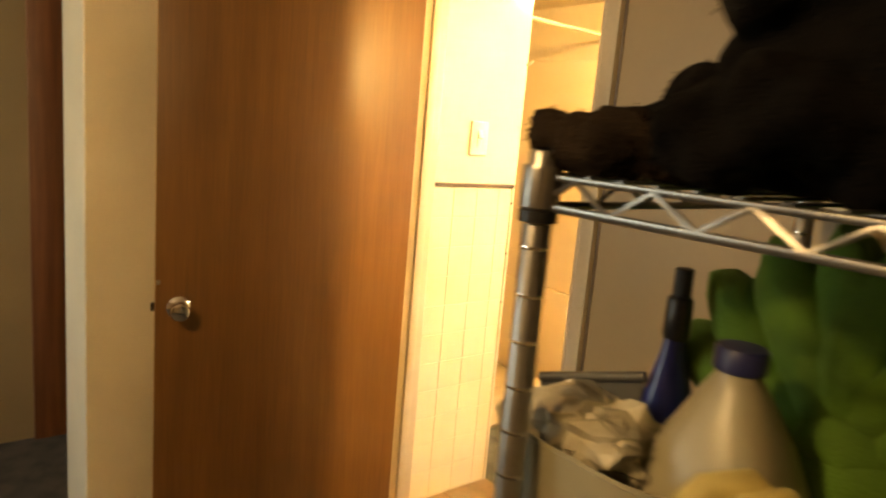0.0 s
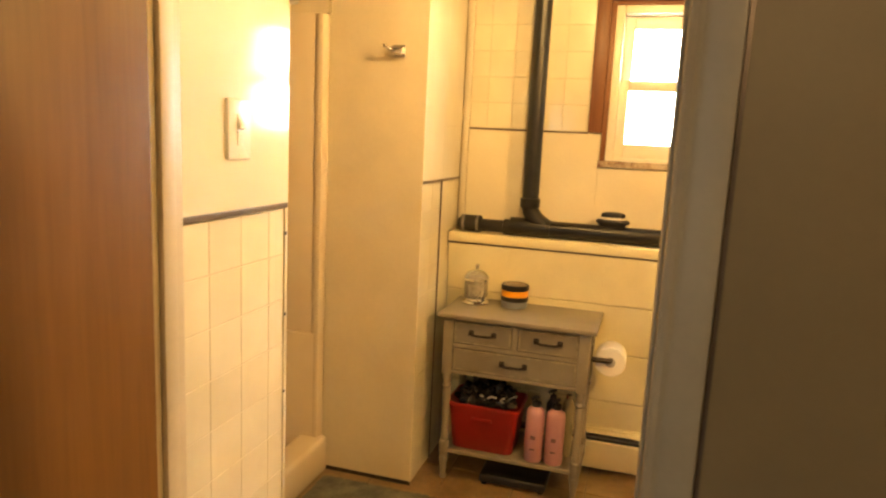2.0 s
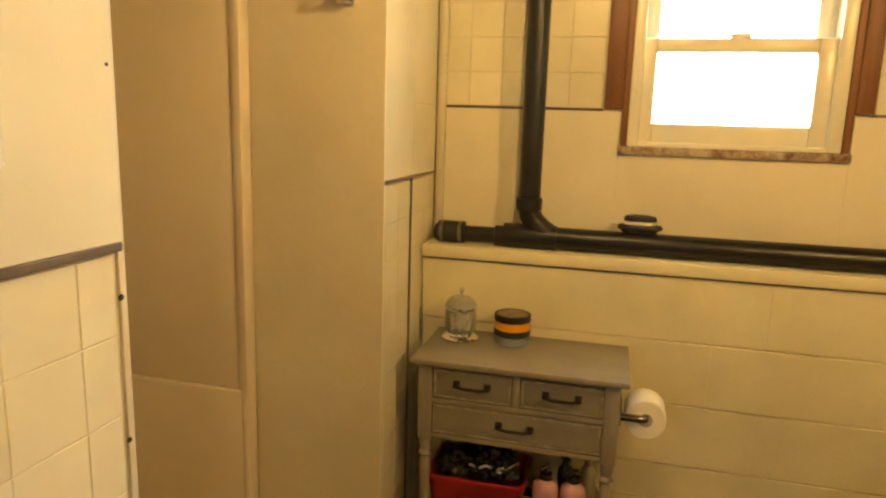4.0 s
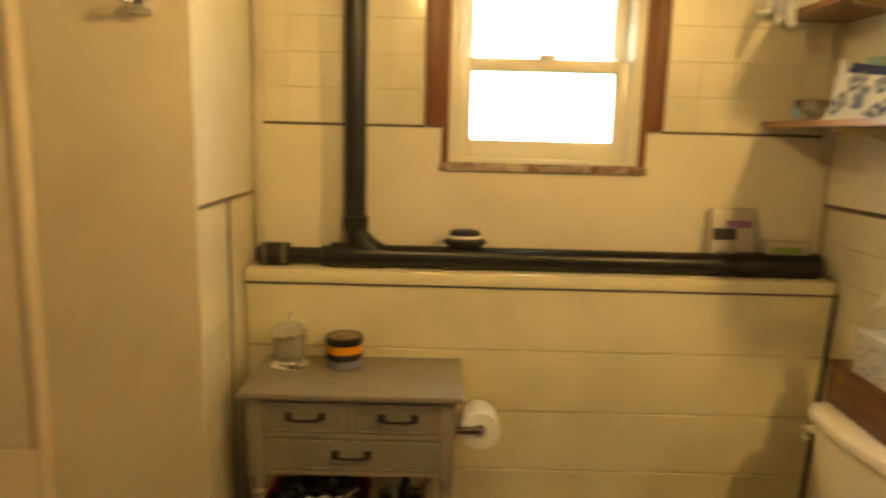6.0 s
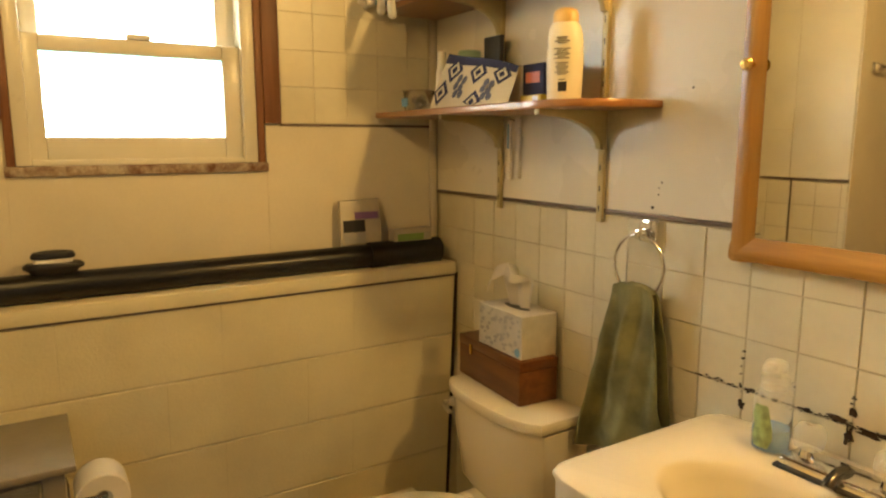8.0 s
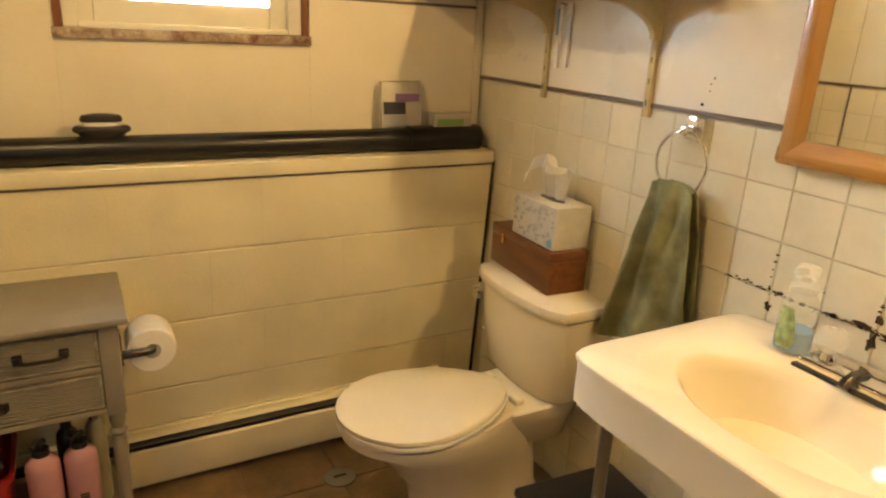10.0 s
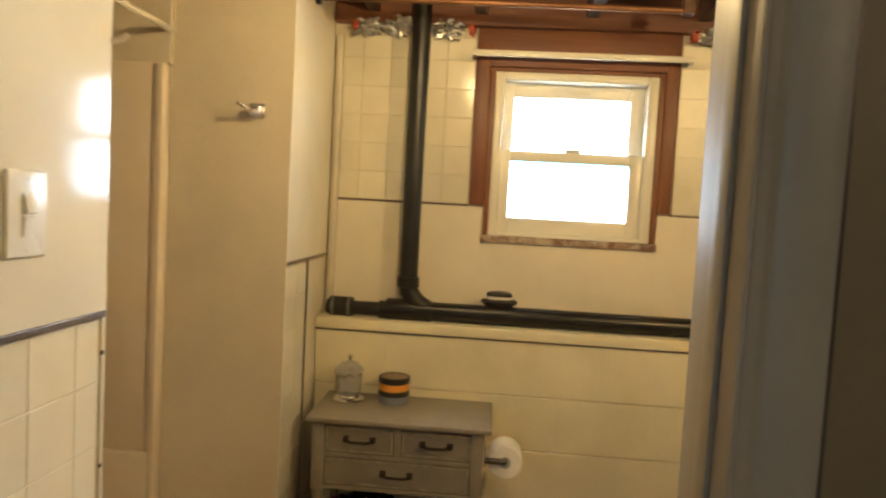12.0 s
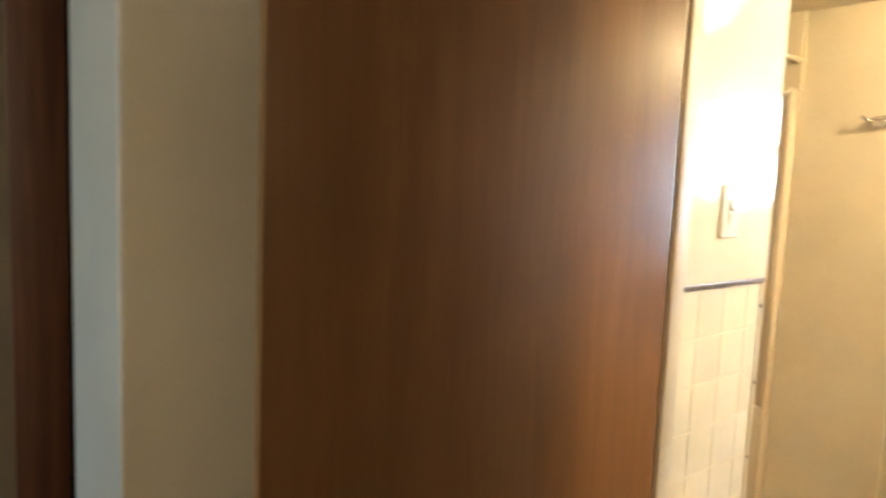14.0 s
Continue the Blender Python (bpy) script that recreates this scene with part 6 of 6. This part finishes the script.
# ---- hallway things: wire rack with clutter, framed picture ----
def wire_rack():
    X0, X1, Y0, Y1 = -0.150, 0.755, 0.750, 1.350
    r = thing("wire_rack", (0.3, 0.96, 0), "chrome wire storage rack crowded with household clutter", "shelf rack")
    for x in (X0, X1):
        for y in (Y0, Y1):
            p = part("post", lathe(B(), [(0.0150, 0.0), (0.0150, 1.378), (0.013, 1.381)], (x, y, 0), 18), STEEL, r)
            for k in range(12):
                part("groove", lathe(B(), [(0.0150, 0.78 + 0.05 * k), (0.0154, 0.782 + 0.05 * k), (0.0150, 0.784 + 0.05 * k)], (x, y, 0), 16), CHROME, p)
    for z in (0.30, 0.89, 1.325):
        s = part("rack_shelf", tube(B(), [(X0, Y0, z), (X1, Y0, z), (X1, Y1, z), (X0, Y1, z)], 0.0045, 8, True), STEEL, r)
        part("upper_rail", tube(B(), [(X0, Y0, z + 0.030), (X1, Y0, z + 0.030), (X1, Y1, z + 0.030), (X0, Y1, z + 0.030)], 0.0035, 8, True), STEEL, s)
        for a, b in (((X0, Y0), (X1, Y0)), ((X0, Y1), (X1, Y1)), ((X0, Y0), (X0, Y1)), ((X1, Y0), (X1, Y1))):
            n = int(math.hypot(b[0] - a[0], b[1] - a[1]) / 0.022)
            pts = [(a[0] + (b[0] - a[0]) * k / n, a[1] + (b[1] - a[1]) * k / n, z + 0.015 - 0.014 * math.cos(k * math.pi / 2)) for k in range(n + 1)]
            part("truss_wire", tube(B(), pts, 0.003, 6), STEEL, s)
        bm = B()
        for k in range(24):
            x = X0 + 0.02 + (X1 - X0 - 0.04) * k / 23
            tube(bm, [(x, Y0, z + 0.034), (x, Y1, z + 0.034)], 0.0018, 6)
        tagged(part("deck_wire", bm, STEEL, s), kind="stuff")
        for x in (X0, X1):
            for y in (Y0, Y1):
                part("sleeve", lathe(B(), [(0.0160, z - 0.018), (0.0205, z - 0.016), (0.0205, z - 0.005), (0.0185, z - 0.003), (0.0175, z + 0.038), (0.0160, z + 0.040)], (x, y, 0), 18), BLACK if y == Y0 else STEEL, s, "black plastic sleeve" if y == Y0 else "")
                part("corner_socket", lathe(B(), [(0.0190, z - 0.003), (0.0208, z - 0.001), (0.0203, z + 0.037), (0.0190, z + 0.041)], (x, y, 0), 18), STEEL, s)


wire_rack()


def shag(owner, bm, floor_z, count, material, seed, length=0.028):
    """Lays a heap down on floor_z and grows a coat of loose hair on it."""
    rnd = random.Random(seed)
    for v in bm.verts:
        v.co.z = max(v.co.z, floor_z - 0.004)
    bm.normal_update()
    roots = [(v.co.copy(), v.normal.copy()) for v in rnd.choices(bm.verts[:], k=count)]
    fused = part("body", bm, material, owner).modifiers.new("fused", "REMESH")
    fused.mode, fused.voxel_size, fused.use_smooth_shade = "VOXEL", 0.007, True
    hair = B()
    for c, n in roots:
        d = (n + Vector((rnd.gauss(0, 0.5), rnd.gauss(0, 0.5), rnd.gauss(-0.3, 0.5)))).normalized()
        side = d.orthogonal().normalized() * rnd.uniform(0.0008, 0.0018)
        tip = c + d * length * rnd.uniform(0.4, 1.2)
        tip.z = max(tip.z - 0.004, floor_z)
        hair.faces.new([hair.verts.new(p) for p in (c - side, c + side, tip)])
    tagged(part("hair", hair, material, owner, smooth=False), kind="stuff")


def rack_things():
    top, low = 1.361, 0.926
    coat = thing("fur_coat", (0.22, 0.94, top), "heap of black shaggy fur clothing on the rack top", "coat")
    f = lumps(B(), (0.13, 0.92, top + 0.055), (0.46, 0.28, 0.06), 40, 2, (0.045, 0.070), 3, 0.5)
    lumps(f, (0.245, 0.92, top + 0.165), (0.40, 0.24, 0.12), 44, 3, (0.050, 0.075), 3, 0.5)
    shag(coat, f, top, 9000, FUR, 5, 0.009)
    hat = thing("fur_hat", (-0.105, 0.80, top), "brown fur hat with ear flaps on the rack corner", "hat")
    g = lumps(B(), (-0.105, 0.80, top + 0.030), (0.15, 0.08, 0.03), 16, 6, (0.018, 0.032), 3, 0.6)
    shag(hat, g, top - 0.004, 2500, FUR_B, 6, 0.006)
    j = thing("milk_jug", (-0.02, 0.89, low), "translucent plastic jug with a dark blue cap", "jug")
    c = (-0.004, 0.924, low)
    bm = B()
    rows = []
    for k, z, sq in ((0.92, 0.0, 5), (1.0, 0.008, 5), (1.0, 0.085, 5), (0.96, 0.105, 4), (0.70, 0.170, 3.2), (0.38, 0.224, 2.5), (0.29, 0.238, 2), (0.28, 0.252, 2)):
        o = []
        for i in range(32):
            a = 2 * math.pi * i / 32 + 0.5
            q = (abs(math.cos(a)) ** sq + abs(math.sin(a)) ** sq) ** (-1 / sq)
            o.append(bm.verts.new((c[0] + 0.084 * k * math.cos(a) * q, c[1] + 0.084 * k * math.sin(a) * q, c[2] + z)))
        rows.append(o)
    for a, b in zip(rows, rows[1:]):
        for i in range(32):
            bm.faces.new((a[i], a[(i + 1) % 32], b[(i + 1) % 32], b[i]))
    bm.faces.new(rows[0][::-1])
    bm.faces.new(rows[-1])
    part("body", bm, MILKY, j)
    part("cap", lathe(B(), [(0.025, 0.245), (0.027, 0.247), (0.027, 0.268), (0.025, 0.271), (0.001, 0.272)], c, 24), mat("dark_blue_cap", (0.012, 0.018, 0.10), 0.45, vary=0.1), j, "dark blue cap")
    s = thing("spray_bottle", (-0.19, 1.03, low), "dark blue spray bottle standing on the rack", "bottle")
    c = (-0.150, 1.035, low)
    part("body", lathe(B(), [(0.040, 0), (0.043, 0.005), (0.043, 0.10), (0.036, 0.15), (0.020, 0.20), (0.016, 0.225)], c, 24, sx=0.8), BLUE_SPRAY, s)
    part("neck", lathe(B(), [(0.016, 0.222), (0.018, 0.228), (0.017, 0.275), (0.014, 0.280)], c, 18), BLACK, s, "black collar")
    part("nozzle", lathe(B(), [(0.012, 0.278), (0.012, 0.315), (0.010, 0.317)], c, 16), RUBBER, s)
    gm = thing("oven_mitts", (0.06, 1.1, low), "bright green felt mitts hung in a bunch", "mitts")
    for k in range(7):
        a = -1.25 + 0.36 * k
        base = Vector((0.05, 1.13, low + 0.12))
        d = Vector((0.85 * math.sin(a), -0.35 * math.cos(a) * 0.3, math.cos(a)))
        bm = B()
        q = bmesh.ops.create_icosphere(bm, subdivisions=3, radius=1.0)
        m = Matrix.Translation(base + d * 0.13) @ d.to_track_quat("Z", "Y").to_matrix().to_4x4() @ Matrix.Diagonal((0.086, 0.050, 0.156, 1))
        for v in bm.verts:
            w = 1 + 0.10 * noise.noise(v.co * 2.2 + Vector((k * 3, 0, 0)))
            v.co = m @ (v.co * w)
            v.co.z = max(v.co.z, low)
        part("mitt", bm, GREEN_C, gm)
    for k in range(9):
        part("fold", lumps(B(), (0.07, 1.10, low + 0.10), (0.22, 0.06, 0.13), 1, 8 + k, (0.055, 0.075), 3, 0.4), GREEN_C, gm)
    b = thing("plastic_tub", (-0.09, 0.855, low), "translucent white plastic tub stuffed with clear wrapping", "tub")
    bm = B()
    rings = []
    for k, z in ((0.84, 0.0), (0.88, 0.006), (1.0, 0.138), (1.03, 0.140), (1.03, 0.145), (0.97, 0.143), (0.86, 0.012)):
        o = []
        for i in range(36):
            a = 2 * math.pi * i / 36
            q = (abs(math.cos(a)) ** 4 + abs(math.sin(a)) ** 4) ** -0.25
            o.append(bm.verts.new((-0.105 + 0.130 * k * math.cos(a) * q, 0.857 + 0.080 * k * math.sin(a) * q, low + z)))
        rings.append(o)
    for a, c in zip(rings, rings[1:]):
        for i in range(36):
            bm.faces.new((a[i], a[(i + 1) % 36], c[(i + 1) % 36], c[i]))
    bm.faces.new(rings[0][::-1])
    bm.faces.new(rings[-1])
    part("shell", bm, MILKY, b)
    tagged(part("wrapping", lumps(B(), (-0.12, 0.858, low + 0.125), (0.095, 0.055, 0.060), 26, 5, (0.018, 0.040), 2, 0.9), FILM_C, b, "crumpled clear plastic", smooth=False), kind="stuff")
    t = thing("plastic_tray", (-0.2, 0.97, low), "flat dark grey plastic tray standing on its edge", "tray")
    bm = B()
    q = [(-0.300, 0.952, 0.0), (-0.165, 1.000, 0.0), (-0.165, 1.000, 0.170), (-0.300, 0.952, 0.130)]
    lower = [bm.verts.new((x, y, low + z)) for x, y, z in q]
    upper = [bm.verts.new((x - 0.004, y + 0.008, low + z)) for x, y, z in q]
    bm.faces.new(lower)
    bm.faces.new(upper[::-1])
    for i in range(4):
        bm.faces.new((lower[i], lower[(i + 1) % 4], upper[(i + 1) % 4], upper[i]))
    DARK_TRAY = mat("dark_grey_plastic", (0.10, 0.098, 0.088), 0.5, vary=0.15)
    part("panel", bm, DARK_TRAY, t)
    part("lip", tube(B(), [(-0.302, 0.952, low + 0.130), (-0.163, 1.000, low + 0.170)], 0.007, 10), DARK_TRAY, t)
    y = thing("rubber_gloves", (0.10, 0.82, low), "pale yellow rubber gloves heaped at the shelf front", "gloves")
    heap = lumps(B(), (0.13, 0.83, low + 0.08), (0.10, 0.06, 0.08), 26, 12, (0.030, 0.050), 2, 0.5)
    for v in heap.verts:
        v.co.z = max(v.co.z, low)
    yellow = mat("pale_yellow_rubber", (0.46, 0.38, 0.15), 0.5, vary=0.1)
    part("palm", heap, yellow, y)
    for k in range(7):
        a = 0.9 * k
        x, yy, z = 0.035 + 0.030 * k, 0.785 + 0.012 * math.sin(a), low + 0.125 + 0.018 * math.cos(a)
        part("finger", tube(B(), [(x, yy - 0.012, z), (x + 0.012, yy + 0.012, z + 0.028), (x + 0.034, yy + 0.040, z + 0.036), (x + 0.058, yy + 0.060, z + 0.010)], 0.015, 12), yellow, y)


rack_things()

pic = thing("picture_frame", (-0.2, HALL_Y, 1.5), "framed picture hung on the hallway wall", "picture")
FX0, FX1, FZ0, FZ1 = -0.335, -0.055, 1.405, 1.80
for x0, x1, z0, z1 in ((FX0, FX0 + 0.028, FZ0, FZ1), (FX1 - 0.028, FX1, FZ0, FZ1), (FX0 + 0.028, FX1 - 0.028, FZ0, FZ0 + 0.028), (FX0 + 0.028, FX1 - 0.028, FZ1 - 0.028, FZ1)):
    part("frame_bar", box(B(), x0, x1, HALL_Y - 0.020, HALL_Y - 0.001, z0, z1, 0.004), PINE_Z, pic, "brown wooden bar")
part("print", box(B(), FX0 + 0.026, FX1 - 0.026, HALL_Y - 0.010, HALL_Y - 0.002, FZ0 + 0.026, FZ1 - 0.026), BLUEGREY, pic, "dim blue-grey print", smooth=False)

cl = thing("hanging_coat", (-3.1, 1.0, 1.2), "dark purple coat hung in the closet", "coat")
bm = B()
tube(bm, [(-3.05, 1.02, 1.62), (-3.06, 1.03, 1.2), (-3.05, 1.02, 0.75)], 0.16, 16)
part("cloth", bm, mat("dark_purple_cloth", (0.05, 0.025, 0.05), 0.9, vary=0.3, grain=200, bump=0.4), cl)
part("hanger", tube(B(), [(-3.05, 1.02, 1.62), (-3.05, 1.02, 1.75), (-3.05, 1.03, 2.199)], 0.004, 8), STEEL, cl)


# ---- tiles, blocks and floor tiles ----
def tile_mesh(w, h, t, material, name, bevel=0.0009, side=None):
    bm = B()
    a = [bm.verts.new(p) for p in ((-w / 2, 0, -h / 2), (w / 2, 0, -h / 2), (w / 2, 0, h / 2), (-w / 2, 0, h / 2))]
    k, q = bevel, bevel if side is None else side
    b = [bm.verts.new(p) for p in ((-w / 2 + q, -t, -h / 2 + k), (w / 2 - q, -t, -h / 2 + k), (w / 2 - q, -t, h / 2 - k), (-w / 2 + q, -t, h / 2 - k))]
    bm.faces.new(b)
    for i in range(4):
        bm.faces.new((a[i], a[(i + 1) % 4], b[(i + 1) % 4], b[i]))
    return finish(bm, name, material, recalc=True)


MESHES = {}


def lay(parent, name, u0, u1, v0, v1, size, face, material, t=0.005, gap=0.003, start_u=None, start_v=None, size_v=None, skip=None, stagger=0.0, gap_u=None, bevel=0.0009, side=None, jitter=0.25):
    """Lays pieces from u0 to u1 and v0 to v1, cut at the ends. face(u, v) gives the pose of a piece."""
    size_v = size_v or size
    rnd = random.Random(name + parent.name)
    v, row = (start_v if start_v is not None else v0), 0
    while v < v1 - 0.004:
        u = (start_u if start_u is not None else u0) - (stagger if row % 2 else 0)
        while u < u1 - 0.004:
            a, b, c, d = max(u, u0), min(u + size, u1), max(v, v0), min(v + size_v, v1)
            if b - a > 0.012 and d - c > 0.012 and not (skip and skip((a + b) / 2, (c + d) / 2)):
                w, h = round(b - a - (gap if gap_u is None else gap_u), 4), round(d - c - gap, 4)
                key = (w, h, t, material.name)
                if key not in MESHES:
                    MESHES[key] = tile_mesh(w, h, t, material, name, bevel, side)
                o = new(name, MESHES[key])
                o.parent = parent
                o.matrix_parent_inverse = parent.matrix_world.inverted()
                o.matrix_world = face((a + b) / 2, (c + d) / 2) @ pose(0, 0, 0, rnd.uniform(-jitter, jitter), 0, rnd.uniform(-jitter, jitter))
            u += size
        v += size_v
        row += 1


T = 0.1085
V0 = DADO - 0.008 - 12 * T
lay(wall_left, "tile", LEFT_Y + 0.012, 2.040, 0.0, DADO - 0.009, T, lambda u, v: pose(LX - 0.006, u, v, 0, 0, 90), TILE, start_u=1.762 - T, start_v=V0, t=0.0013, gap=0.0016, gap_u=0.0009, jitter=0.12)
lay(chase, "tile", PANEL_Y + 0.012, 3.287, 0.0, DADO - 0.005, T, lambda u, v: pose(LX - 0.006, u, v, 0, 0, 90), TILE, start_u=3.287 - 3 * T, start_v=V0, t=0.0016, gap=0.0014)
lay(chase, "tile", 3.297, BLOCK_Y, 0.0, DADO - 0.005, T, lambda u, v: pose(LX - 0.006, u, v, 0, 0, 90), TILE, start_v=V0, t=0.0016, gap=0.0014)
lay(chase, "tile", BLOCK_Y, 3.55, 0.985, DADO - 0.005, T, lambda u, v: pose(LX - 0.006, u, v, 0, 0, 90), TILE, start_v=V0, t=0.0016, gap=0.0014)
lay(wall_back, "tile", LX + 0.031, -0.986, 1.4345, 2.062, T, lambda u, v: pose(u, WY, v), TILE, start_u=-0.986 - 5 * T, t=0.0018, gap=0.0014)
lay(wall_back, "tile", -0.223, RX - 0.031, 1.4345, 2.062, T, lambda u, v: pose(u, WY, v), TILE_OLD, t=0.0018, gap=0.0014)
lay(wall_right, "tile", BATH_Y, 3.44, 0.0, DADO - 0.007, T, lambda u, v: pose(RX + 0.006, u, v, 0, 0, -90), TILE_OLD, start_u=2.4715 - 9 * T, start_v=V0, t=0.0030, gap=0.0018)
lay(wall_right, "tile", 3.44, WY - 0.016, 0.985, DADO - 0.007, T, lambda u, v: pose(RX + 0.006, u, v, 0, 0, -90), TILE_OLD, start_v=V0, t=0.0018, gap=0.0015)
ROWS_Z = (0.105, 0.313, 0.525, 0.735, 0.942)


def block_pose(u, v):
    return pose(u, 3.4945 - 0.0698 * v, v, 4.0)


for i in range(4):
    lay(block_wall, "block", LX + 0.002, 0.306, ROWS_Z[i], ROWS_Z[i + 1], 0.4, block_pose, BLOCK, t=0.0038, gap=0.0032, gap_u=0.0002, bevel=0.0022, side=0.0002, jitter=0.02, start_u=-1.66 + (0.2 if i % 2 else 0.05) - 0.2, size_v=0.3)
lay(block_wall, "block", LX + 0.002, 0.306, 0.0, 0.105, 0.4, block_pose, BLOCK, t=0.0038, gap=0.0032, gap_u=0.0002, bevel=0.0022, side=0.0002, jitter=0.02, start_u=-1.86)
lay(floor, "floor_tile", -1.90, RX + 0.004, HALL_Y + 0.01, BLOCK_Y + 0.01, 0.28, lambda u, v: pose(u, v, -0.004, -90, 0, 0), FLOOR_T, t=0.004, gap=0.004, start_u=-1.97, start_v=1.28)

# mildew along the joint behind the sink
def smudge(y, z, ry, rz, seed, material, name):
    """A flat ragged stain on the tiles."""
    o = []
    for k in range(14):
        a = 2 * math.pi * k / 14
        w = 0.75 + 0.9 * noise.noise((math.cos(a) * 1.7 + seed * 2.3, math.sin(a) * 1.7, seed * 0.9))
        o.append((y + ry * w * math.cos(a), z + rz * w * math.sin(a)))
    part(name, prism(B(), o, RX - 0.0002, RX + 0.004, "x"), material, wall_right, smooth=False)


rnd = random.Random(21)
JOINT_Z = 0.880
for k in range(150):
    y = 2.475 - 0.0036 * k + rnd.uniform(-0.006, 0.006)
    r = rnd.uniform(0.0006, 0.0019)
    zz = JOINT_Z + rnd.gauss(0, 0.0022)
    if k % 6 == 0:
        y, zz = rnd.choice((2.365, 2.2565, 2.148)) + rnd.gauss(0, 0.002), JOINT_Z + rnd.uniform(-0.05, 0.08)
    smudge(y, zz, r * rnd.uniform(1.0, 3.0), r, k, MOULD_AND_RECESS, "mildew_spot")
for k, (y, z, ry, rz) in enumerate(((2.363, 0.846, 0.008, 0.012), (2.345, 0.882, 0.016, 0.004), (2.230, 0.881, 0.018, 0.004), (2.175, 0.884, 0.026, 0.008), (2.150, 0.862, 0.009, 0.020), (2.110, 0.876, 0.034, 0.009), (2.060, 0.874, 0.030, 0.010), (2.145, 0.905, 0.007, 0.014))):
    smudge(y, z, ry, rz, 200 + k, RUST, "mildew_patch")
